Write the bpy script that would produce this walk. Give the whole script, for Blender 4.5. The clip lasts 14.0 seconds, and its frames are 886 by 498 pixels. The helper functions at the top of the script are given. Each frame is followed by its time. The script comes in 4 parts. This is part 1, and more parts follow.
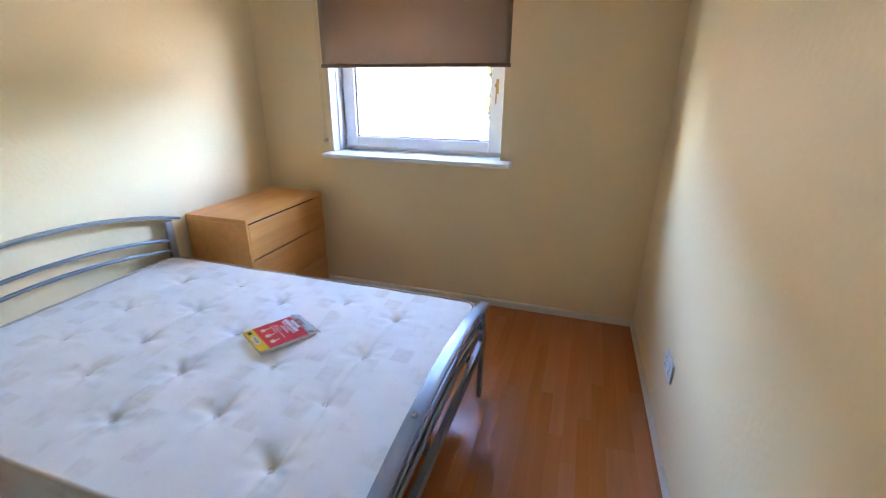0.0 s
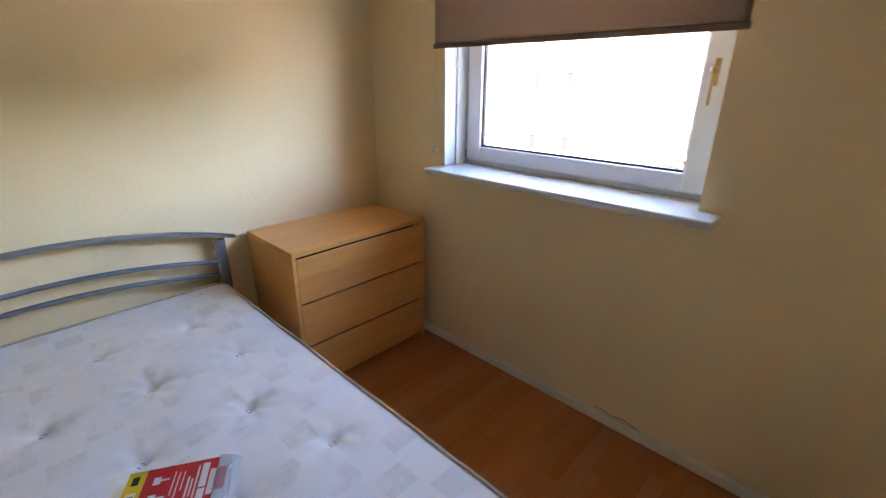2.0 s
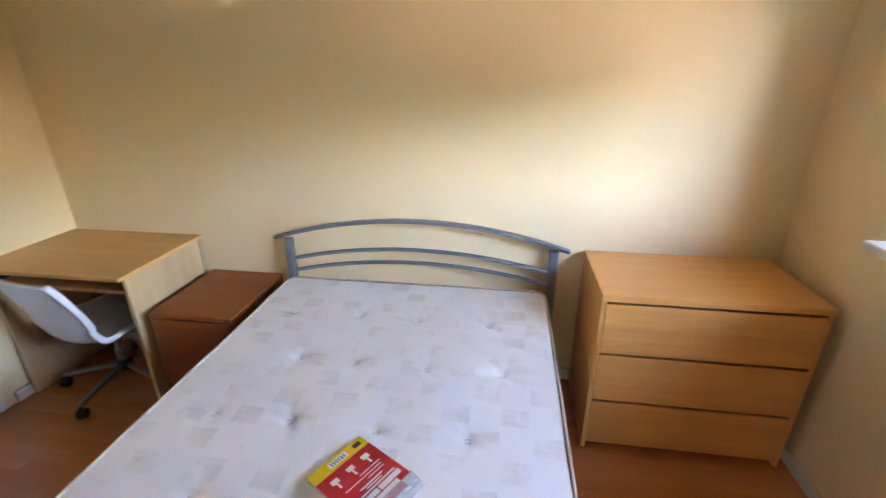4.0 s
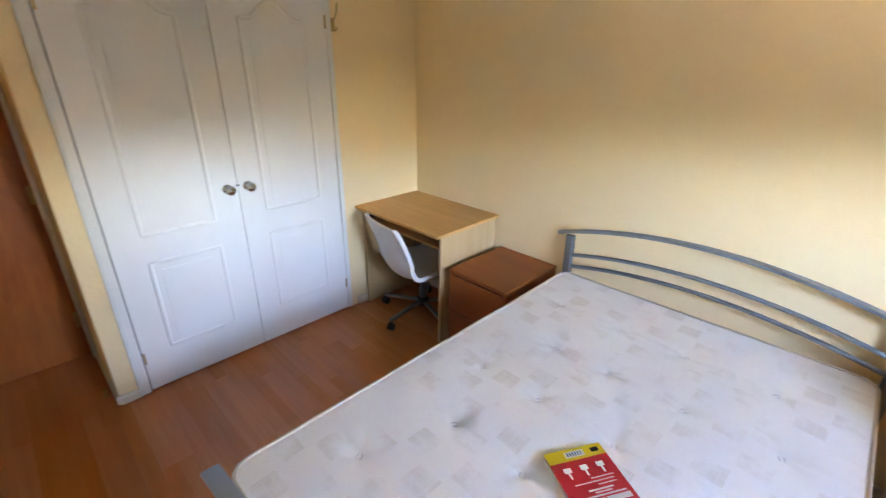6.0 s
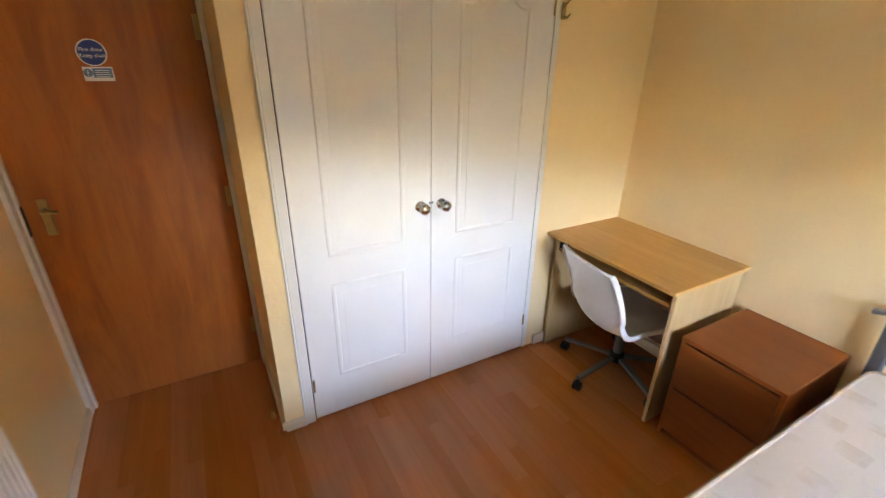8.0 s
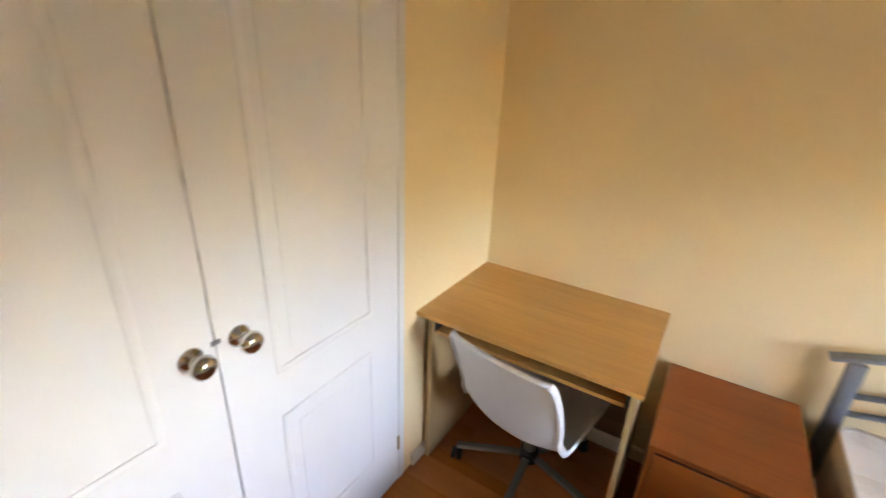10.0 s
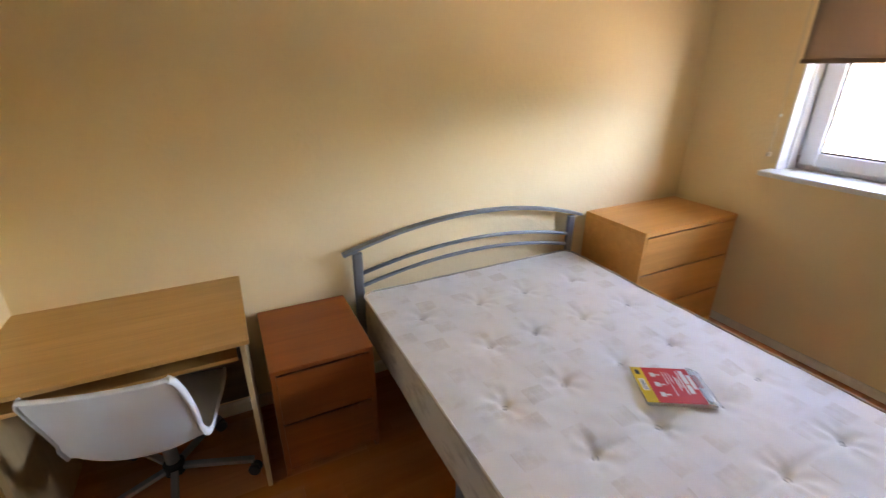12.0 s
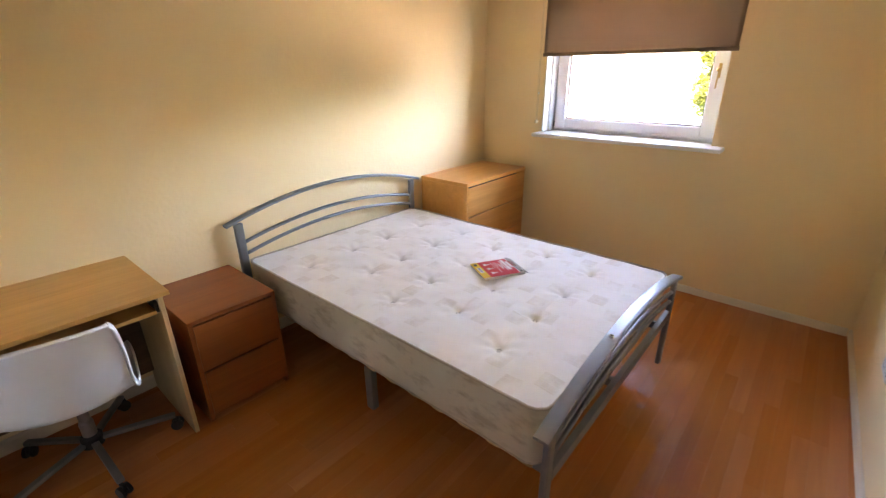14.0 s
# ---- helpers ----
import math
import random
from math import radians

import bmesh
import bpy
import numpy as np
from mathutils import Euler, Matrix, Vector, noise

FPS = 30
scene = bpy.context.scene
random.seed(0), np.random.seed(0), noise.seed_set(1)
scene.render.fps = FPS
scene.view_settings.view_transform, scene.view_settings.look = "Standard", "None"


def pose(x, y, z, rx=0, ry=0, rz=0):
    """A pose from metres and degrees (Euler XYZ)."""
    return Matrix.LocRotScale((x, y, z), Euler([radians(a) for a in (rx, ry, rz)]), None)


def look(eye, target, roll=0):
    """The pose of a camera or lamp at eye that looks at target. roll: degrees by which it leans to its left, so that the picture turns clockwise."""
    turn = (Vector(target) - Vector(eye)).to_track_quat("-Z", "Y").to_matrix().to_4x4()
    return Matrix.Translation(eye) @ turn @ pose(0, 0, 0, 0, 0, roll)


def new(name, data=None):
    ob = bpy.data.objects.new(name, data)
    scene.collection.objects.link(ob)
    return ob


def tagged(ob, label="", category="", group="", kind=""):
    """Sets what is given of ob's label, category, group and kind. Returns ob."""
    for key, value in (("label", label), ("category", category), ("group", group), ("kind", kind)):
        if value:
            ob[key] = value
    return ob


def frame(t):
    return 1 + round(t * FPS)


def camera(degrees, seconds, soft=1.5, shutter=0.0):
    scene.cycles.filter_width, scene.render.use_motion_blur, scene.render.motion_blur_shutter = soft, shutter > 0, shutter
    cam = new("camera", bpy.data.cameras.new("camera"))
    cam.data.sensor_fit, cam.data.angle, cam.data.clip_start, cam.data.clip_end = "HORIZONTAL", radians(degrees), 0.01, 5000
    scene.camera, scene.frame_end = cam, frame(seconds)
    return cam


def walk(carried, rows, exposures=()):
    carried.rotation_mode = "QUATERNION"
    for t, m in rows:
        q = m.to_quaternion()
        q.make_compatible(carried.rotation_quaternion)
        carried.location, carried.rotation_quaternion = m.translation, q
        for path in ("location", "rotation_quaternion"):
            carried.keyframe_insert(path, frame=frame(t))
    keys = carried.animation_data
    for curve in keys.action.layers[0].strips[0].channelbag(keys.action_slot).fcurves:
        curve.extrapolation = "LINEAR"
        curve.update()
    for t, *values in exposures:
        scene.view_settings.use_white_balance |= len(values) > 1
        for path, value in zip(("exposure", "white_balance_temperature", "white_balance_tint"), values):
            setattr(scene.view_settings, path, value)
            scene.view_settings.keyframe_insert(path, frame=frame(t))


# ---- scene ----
cam = camera(90.7, 14.0, soft=1.2, shutter=0.4)
PATH = [
    (0, (2.395, -2.923, 1.559), (1.824, -1.14, 0.853), 0.4),
    (0.5, (2.372, -2.612, 1.548), (1.797, -0.83, 0.843), 0.5),
    (1, (2.303, -2.331, 1.53), (1.571, -0.61, 0.821), 0.1),
    (1.5, (2.233, -2.053, 1.542), (1.227, -0.481, 0.821), 0.3),
    (2, (2.25, -1.727, 1.507), (0.954, -0.38, 0.794), 0.4),
    (2.5, (2.172, -1.483, 1.509), (0.634, -0.431, 0.784), 0.5),
    (3, (2.091, -1.355, 1.515), (0.327, -0.746, 0.796), 0.4),
    (3.5, (2.044, -1.259, 1.526), (0.181, -1.144, 0.809), 0.7),
    (4, (2.073, -1.281, 1.595), (0.242, -1.549, 0.838), -0.2),
    (4.2, (2.084, -1.349, 1.612), (0.272, -1.699, 0.839), 0.4),
    (6.3, (2.206, -1.316, 1.667), (1.009, -2.717, 0.888), 0.3),
    (6.5, (2.221, -1.331, 1.657), (1.097, -2.794, 0.885), -0.0),
    (7, (2.284, -1.481, 1.656), (1.315, -3.046, 0.875), 0.0),
    (7.5, (2.284, -1.72, 1.649), (1.39, -3.333, 0.874), 0.3),
    (7.7, (2.269, -1.835, 1.653), (1.38, -3.443, 0.862), 0.6),
    (10, (1.727, -2.918, 1.59), (0.158, -3.895, 0.825), 2.3),
    (10.5, (1.728, -2.901, 1.606), (-0.093, -3.265, 0.862), 1.3),
    (11, (1.738, -2.936, 1.6), (-0.108, -2.733, 0.858), -0.1),
    (11.5, (1.872, -2.926, 1.652), (0.111, -2.385, 0.873), -0.2),
    (12, (2.022, -2.916, 1.632), (0.371, -2.09, 0.863), 0.3),
    (12.5, (2.141, -2.97, 1.624), (0.586, -1.965, 0.867), 0.4),
    (13, (2.204, -3.136, 1.591), (0.759, -1.972, 0.842), 0.2),
    (13.5, (2.309, -3.292, 1.583), (1.009, -1.973, 0.829), -0.2),
    (14, (2.432, -3.412, 1.556), (1.22, -2.01, 0.804), -0.5),
]
EXPOSURES = [(0.0, 6.06, 6350, 21), (1.5, 5.62, 6800, 23), (3.0, 5.12, 7800, 26), (4.0, 5.98, 7500, 27), (6.5, 6.14, 7850, 25), (7.0, 6.14, 8350, 27), (7.5, 6.42, 9200, 28),
             (10.5, 6.36, 9100, 29), (11.5, 5.97, 8750, 29), (12.5, 5.82, 8750, 27), (14.0, 6.22, 8850, 29)]
walk(cam, [(t, look(eye, target, roll)) for t, eye, target, roll in PATH], EXPOSURES)

# ---- daylight ----
world = bpy.data.worlds.new("daylight")
scene.world = world
world.use_nodes = True
sky = world.node_tree.nodes.new("ShaderNodeTexSky")
sky.sky_type, sky.sun_disc = "NISHITA", False
SUN_UP, SUN_TURN = radians(60), radians(165)
sky.sun_elevation, sky.sun_rotation = SUN_UP, SUN_TURN
sky.air_density, sky.dust_density = 1.0, 0.1
sky.ozone_density = 3.0
back = world.node_tree.nodes["Background"]
back.inputs["Strength"].default_value = 0.15
world.node_tree.links.new(sky.outputs[0], back.inputs[0])
sun = new("sun", bpy.data.lights.new("sun", "SUN"))
sun.data.energy, sun.data.angle, sun.data.color = 3.2, radians(0.5), (1.0, 0.90, 0.76)
sun.matrix_world = look((0, 0, 20), (-10 * math.cos(SUN_UP) * math.sin(SUN_TURN), -10 * math.cos(SUN_UP) * math.cos(SUN_TURN), 20 - 10 * math.sin(SUN_UP)))
# guides the sky's light through the window's opening
gate = new("window_sky_gate", bpy.data.lights.new("window_sky_gate", "AREA"))
gate.data.shape, gate.data.size, gate.data.size_y = "RECTANGLE", 1.25, 1.06
gate.matrix_world = look((1.223, 0.29, 1.60), (1.223, -2.0, 1.60))
gate.data.cycles.is_portal = True


# ---- mesh helpers ----
def part(name, bm, material, parent=None, label="", smooth=False):
    me = bpy.data.meshes.new(name)
    bm.normal_update()
    if smooth:
        for f in bm.faces:
            f.smooth = True
    bm.to_mesh(me)
    bm.free()
    me.materials.append(material)
    ob = new(name, me)
    if parent:
        ob.parent = parent
    if label:
        ob["label"] = label
    return ob


def thing(name, place, label, category, group="", turn=0):
    ob = new(name)
    ob.empty_display_size = 0.1
    ob.matrix_world = pose(*place, 0, 0, turn)
    return tagged(ob, label, category, group)


def setting(ob, label="", category=""):
    return tagged(ob, label, category, "", "structure")


def add_box(bm, lo, hi, bevel=0.0, segments=2):
    made = bmesh.ops.create_cube(bm, size=1.0)["verts"]
    lo, hi = Vector(lo), Vector(hi)
    for v in made:
        v.co = Vector(((hi[k] - lo[k]) * v.co[k] + (hi[k] + lo[k]) / 2 for k in range(3)))
    if bevel:
        edges = list({e for v in made for e in v.link_edges})
        bmesh.ops.bevel(bm, geom=edges, offset=bevel, segments=segments, profile=0.5, affect="EDGES")
    return bm


def box(lo, hi, bevel=0.0, segments=2):
    return add_box(bmesh.new(), lo, hi, bevel, segments)


def sweep(bm, points, a, b, ref, sides=12, square=False, closed=False):
    """A bar along points; a is its half size along ref, b its half size across."""
    points, ref, rings = [Vector(p) for p in points], Vector(ref), []
    n = len(points)
    for k, p in enumerate(points):
        if closed:
            t = points[(k + 1) % n] - points[k - 1]
        else:
            t = points[min(k + 1, n - 1)] - points[max(k - 1, 0)]
        t.normalize()
        u = (ref - t * ref.dot(t)).normalized()
        w = t.cross(u)
        ring = []
        for s in range(sides):
            q = 2 * math.pi * (s + 0.5) / sides
            c, d = math.cos(q), math.sin(q)
            if square:
                m = (abs(c) ** 6 + abs(d) ** 6) ** (1 / 6)
                c, d = c / m, d / m
            ring.append(bm.verts.new(p + u * a * c + w * b * d))
        rings.append(ring)
    for k in range(n if closed else n - 1):
        r0, r1 = rings[k], rings[(k + 1) % n]
        for s in range(sides):
            bm.faces.new((r0[s], r0[(s + 1) % sides], r1[(s + 1) % sides], r1[s]))
    if not closed:
        bm.faces.new(rings[0][::-1])
        bm.faces.new(rings[-1])
    bmesh.ops.recalc_face_normals(bm, faces=bm.faces)
    return bm


def lathe(bm, profile, centre=(0, 0, 0), axis="z", sides=20):
    """A turned shape: profile rows of radius and height along the axis."""
    c, rings = Vector(centre), []
    for r, h in profile:
        ring = []
        for s in range(sides):
            q = 2 * math.pi * s / sides
            x, y = r * math.cos(q), r * math.sin(q)
            ring.append(bm.verts.new(c + Vector({"z": (x, y, h), "y": (x, h, y), "x": (h, x, y)}[axis])))
        rings.append(ring)
    for r0, r1 in zip(rings, rings[1:]):
        for s in range(sides):
            bm.faces.new((r0[s], r0[(s + 1) % sides], r1[(s + 1) % sides], r1[s]))
    bm.faces.new(rings[0][::-1])
    bm.faces.new(rings[-1])
    bmesh.ops.recalc_face_normals(bm, faces=bm.faces)
    return bm


def prism(bm, outline, y0, y1):
    """A slab in the xz plane from an outline, between two depths."""
    f0 = [bm.verts.new((x, y0, z)) for x, z in outline]
    f1 = [bm.verts.new((x, y1, z)) for x, z in outline]
    n = len(outline)
    bm.faces.new(f0)
    bm.faces.new(f1[::-1])
    for k in range(n):
        bm.faces.new((f0[k], f1[k], f1[(k + 1) % n], f0[(k + 1) % n]))
    bmesh.ops.recalc_face_normals(bm, faces=bm.faces)
    return bm


def lettering(name, text, size, m, material, parent):
    cu = bpy.data.curves.new(name, "FONT")
    cu.body, cu.size, cu.align_x, cu.align_y, cu.extrude = text, size, "CENTER", "CENTER", 0.0003
    tmp = new(name + "_curve", cu)
    bpy.context.view_layer.update()
    me = bpy.data.meshes.new_from_object(tmp)
    bpy.data.objects.remove(tmp)
    bpy.data.curves.remove(cu)
    me.materials.clear()
    me.materials.append(material)
    ob = new(name, me)
    ob.parent = parent
    ob.matrix_basis = m
    return ob


# ---- materials ----
class Nodes:
    def __init__(self, name, rough=0.5, metal=0.0):
        self.mat = bpy.data.materials.new(name)
        self.mat.use_nodes = True
        self.tree = self.mat.node_tree
        self.bsdf = self.tree.nodes["Principled BSDF"]
        self.bsdf.inputs["Roughness"].default_value = rough
        self.bsdf.inputs["Metallic"].default_value = metal

    def add(self, kind, **values):
        node = self.tree.nodes.new(kind)
        for key, value in values.items():
            setattr(node, key, value)
        return node

    def link(self, a, b):
        self.tree.links.new(a, b)

    def coords(self, scale=(1, 1, 1), turn=(0, 0, 0), shift=False):
        c = self.add("ShaderNodeTexCoord")
        m = self.add("ShaderNodeMapping")
        m.inputs["Scale"].default_value = scale
        m.inputs["Rotation"].default_value = [radians(a) for a in turn]
        self.link(c.outputs["Object"], m.inputs["Vector"])
        if shift:
            info = self.add("ShaderNodeObjectInfo")
            mul = self.math("MULTIPLY", info.outputs["Random"], 37.0)
            self.link(mul, m.inputs["Location"])
        return m.outputs[0]

    def noise(self, vec, scale, detail=4.0, rough=0.55, distort=0.0):
        n = self.add("ShaderNodeTexNoise")
        n.inputs["Scale"].default_value, n.inputs["Detail"].default_value = scale, detail
        n.inputs["Roughness"].default_value, n.inputs["Distortion"].default_value = rough, distort
        self.link(vec, n.inputs["Vector"])
        return n.outputs["Fac"]

    def math(self, op, a, b=None, clamp=False):
        n = self.add("ShaderNodeMath", operation=op, use_clamp=clamp)
        for k, v in enumerate((a, b)):
            if v is None:
                continue
            if isinstance(v, (int, float)):
                n.inputs[k].default_value = v
            else:
                self.link(v, n.inputs[k])
        return n.outputs[0]

    def ramp(self, fac, *stops):
        n = self.add("ShaderNodeValToRGB")
        el = n.color_ramp.elements
        while len(el) < len(stops):
            el.new(0.5)
        for e, (p, c) in zip(el, stops):
            e.position, e.color = p, (*c, 1.0)
        self.link(fac, n.inputs[0])
        return n.outputs[0]

    def mix(self, fac, a, b, blend="MIX"):
        n = self.add("ShaderNodeMix", data_type="RGBA", blend_type=blend)
        for k, v in ((0, fac), (6, a), (7, b)):
            if isinstance(v, (int, float)):
                n.inputs[k].default_value = v
            elif isinstance(v, tuple):
                n.inputs[k].default_value = (*v, 1.0)
            else:
                self.link(v, n.inputs[k])
        return n.outputs[2]

    def colour(self, c):
        if isinstance(c, tuple):
            self.bsdf.inputs["Base Color"].default_value = (*c, 1.0)
        else:
            self.link(c, self.bsdf.inputs["Base Color"])
        return self

    def rough(self, fac, lo, hi):
        n = self.add("ShaderNodeMapRange")
        n.inputs[3].default_value, n.inputs[4].default_value = lo, hi
        self.link(fac, n.inputs[0])
        self.link(n.outputs[0], self.bsdf.inputs["Roughness"])
        return self

    def bump(self, height, strength, distance=0.002):
        n = self.add("ShaderNodeBump")
        n.inputs["Strength"].default_value, n.inputs["Distance"].default_value = strength, distance
        self.link(height, n.inputs["Height"])
        self.link(n.outputs[0], self.bsdf.inputs["Normal"])
        return self


def painted(name, light, dark, rough=0.5, grain=60.0, bump=0.15, distance=0.001):
    m = Nodes(name, rough)
    v = m.coords()
    big, fine = m.noise(v, 1.6, 5.0), m.noise(v, grain, 6.0)
    m.colour(m.mix(m.math("MULTIPLY", fine, 0.25), m.ramp(big, (0.3, dark), (0.65, light)), dark))
    m.rough(big, rough - 0.06, rough + 0.08).bump(fine, bump, distance)
    return m.mat


def wall_paint(name, light, dark):
    """Cream emulsion over a stippled, combed plaster."""
    m = Nodes(name, 0.62)
    v = m.coords()
    big, mid, fine = m.noise(v, 0.9, 5.0), m.noise(v, 22.0, 5.0, 0.6, 1.2), m.noise(v, 110.0, 4.0)
    vor = m.add("ShaderNodeTexVoronoi", feature="SMOOTH_F1")
    vor.inputs["Scale"].default_value = 55.0
    m.link(v, vor.inputs["Vector"])
    scuffs = m.noise(m.coords((1, 1, 0.35)), 5.0, 8.0, 0.7)
    c = m.ramp(big, (0.3, dark), (0.7, light))
    c = m.mix(m.ramp(scuffs, (0.66, (0, 0, 0)), (0.8, (0.35, 0.35, 0.35))), c, tuple(k * 0.86 for k in dark))
    m.colour(c).rough(big, 0.5, 0.68)
    h = m.math("ADD", m.math("MULTIPLY", mid, 1.0), m.math("ADD", m.math("MULTIPLY", vor.outputs["Distance"], 0.9), m.math("MULTIPLY", fine, 0.3)))
    m.bump(h, 0.24, 0.004)
    return m.mat


def wood(name, light, dark, axis="y", rough=0.35, scale=1.0, bump=0.06):
    """Veneer with grain along one axis."""
    m = Nodes(name, rough)
    long, wide = 1.2 * scale, 26.0 * scale
    s = {"x": (long, wide, wide), "y": (wide, long, wide), "z": (wide, wide, long)}[axis]
    v = m.coords(s, shift=True)
    grain = m.noise(v, 1.0, 7.0, 0.62, 0.7)
    pores = m.noise(m.coords(tuple(k * 6 for k in s), shift=True), 1.0, 3.0)
    broad = m.noise(m.coords(tuple(k * 0.22 for k in s), shift=True), 1.0, 3.0, 0.5, 1.5)
    c = m.ramp(grain, (0.32, dark), (0.66, light))
    c = m.mix(m.math("MULTIPLY", m.ramp(pores, (0.5, (0, 0, 0)), (0.75, (1, 1, 1))), 0.3), c, tuple(k * 0.72 for k in dark))
    c = m.mix(m.ramp(broad, (0.35, (0, 0, 0)), (0.7, (0.45, 0.45, 0.45))), c, tuple(k * 0.85 for k in dark))
    m.colour(c).rough(broad, rough - 0.05, rough + 0.1).bump(grain, bump, 0.0006)
    return m.mat


def rotary_veneer(name, light, dark):
    """Rotary-cut ply facing: wavering tall flames and small flecks."""
    m = Nodes(name, 0.36)
    flame = m.noise(m.coords((7.0, 7.0, 1.1)), 1.0, 6.0, 0.62, 1.6)
    broad = m.noise(m.coords((2.2, 2.2, 0.6)), 1.0, 4.0, 0.5, 0.8)
    fleck = m.noise(m.coords((90, 90, 9)), 1.0, 3.0)
    c = m.ramp(flame, (0.32, dark), (0.60, light), (0.75, tuple(k * 0.85 for k in light)))
    c = m.mix(m.ramp(broad, (0.35, (0, 0, 0)), (0.7, (0.55, 0.55, 0.55))), c, tuple(k * 0.8 + 0.2 * j for k, j in zip(dark, light)))
    c = m.mix(m.math("MULTIPLY", m.ramp(fleck, (0.55, (0, 0, 0)), (0.75, (1, 1, 1))), 0.35), c, tuple(k * 0.7 for k in dark))
    m.colour(c).rough(broad, 0.30, 0.44).bump(fleck, 0.05, 0.0006)
    return m.mat


def plain(name, colour, rough=0.5, metal=0.0, wear=0.12, grain=40.0, bump=0.05):
    m = Nodes(name, rough, metal)
    v = m.coords()
    n, f = m.noise(v, 7.0, 6.0), m.noise(v, grain * 4, 3.0)
    m.colour(m.ramp(n, (0.3, tuple(k * (1 - wear) for k in colour)), (0.7, colour)))
    m.rough(n, max(rough - 0.07, 0.03), min(rough + 0.1, 1.0)).bump(f, bump, 0.0004)
    return m.mat


CREAM = wall_paint("cream_emulsion", (0.90, 0.70, 0.395), (0.88, 0.665, 0.37))
CEILING = painted("ceiling_white", (0.88, 0.86, 0.80), (0.85, 0.83, 0.77), 0.8, 40.0, 0.3)
GLOSS = painted("white_gloss_paint", (0.80, 0.79, 0.75), (0.76, 0.74, 0.69), 0.36, 70.0, 0.08)
DOOR_WHITE = painted("white_satin_moulded_door", (0.82, 0.81, 0.79), (0.79, 0.78, 0.75), 0.38, 130.0, 0.12)
SKIRT = painted("worn_white_skirting", (0.84, 0.76, 0.62), (0.74, 0.64, 0.49), 0.62, 30.0, 0.2)
UPVC = painted("white_upvc", (0.80, 0.82, 0.84), (0.77, 0.79, 0.81), 0.35, 150.0, 0.03)
BEECH = wood("beech_veneer_honey", (0.90, 0.42, 0.115), (0.80, 0.345, 0.085), "y", 0.33, 0.9)
OAK = wood("desk_oak_melamine", (0.77, 0.42, 0.14), (0.67, 0.34, 0.10), "y", 0.36, 1.0)
OAK_SIDE = wood("desk_side_melamine", (0.64, 0.44, 0.23), (0.55, 0.36, 0.17), "z", 0.42, 1.0)
BROWN = wood("brown_stained_veneer", (0.37, 0.092, 0.014), (0.26, 0.060, 0.009), "y", 0.42, 0.9)
DOOR_WOOD = rotary_veneer("red_brown_door_veneer", (0.52, 0.152, 0.028), (0.34, 0.090, 0.016))
METAL = plain("blue_grey_powder_coat", (0.25, 0.27, 0.295), 0.36, 0.55, 0.12)
CHROME = plain("polished_chrome", (0.62, 0.60, 0.57), 0.10, 1.0, 0.1)
BRASS = plain("worn_brass", (0.55, 0.38, 0.16), 0.3, 1.0, 0.3)
STEEL = plain("painted_steel_grey", (0.34, 0.34, 0.35), 0.35, 0.7, 0.15)
BLACK = plain("black_plastic", (0.018, 0.018, 0.02), 0.45)
DARK = plain("dark_gap", (0.02, 0.016, 0.014), 0.8)
PLASTIC = plain("white_moulded_plastic", (0.80, 0.79, 0.76), 0.37, 0.0, 0.05, 60.0, 0.04)
SWITCH = plain("white_switch_plastic", (0.80, 0.79, 0.76), 0.37, 0.0, 0.05)
RADIATOR = painted("radiator_white_enamel", (0.80, 0.80, 0.79), (0.76, 0.76, 0.74), 0.36, 90.0, 0.05)
SEAL = plain("black_rubber_seal", (0.012, 0.012, 0.013), 0.6)


def floor_laminate():
    """Red-brown strip laminate; every stave has its own tone."""
    m = Nodes("red_brown_laminate", 0.28)
    info = m.add("ShaderNodeObjectInfo")
    grain = m.noise(m.coords((30, 1.6, 1), shift=True), 1.0, 6.0, 0.6, 0.25)
    broad = m.noise(m.coords((5, 0.9, 1), shift=True), 1.0, 3.0, 0.5)
    col = m.ramp(grain, (0.3, (0.45, 0.128, 0.023)), (0.68, (0.53, 0.172, 0.036)))
    col = m.mix(m.ramp(broad, (0.35, (0, 0, 0)), (0.7, (0.5, 0.5, 0.5))), col, (0.41, 0.112, 0.019))
    hsv = m.add("ShaderNodeHueSaturation")
    m.link(m.math("ADD", m.math("MULTIPLY", info.outputs["Random"], 0.15), 0.95), hsv.inputs["Value"])
    m.link(m.math("ADD", m.math("MULTIPLY", info.outputs["Random"], -0.10), 1.03), hsv.inputs["Saturation"])
    m.link(col, hsv.inputs["Color"])
    m.colour(hsv.outputs[0]).rough(broad, 0.25, 0.33).bump(grain, 0.04, 0.0004)
    return m.mat


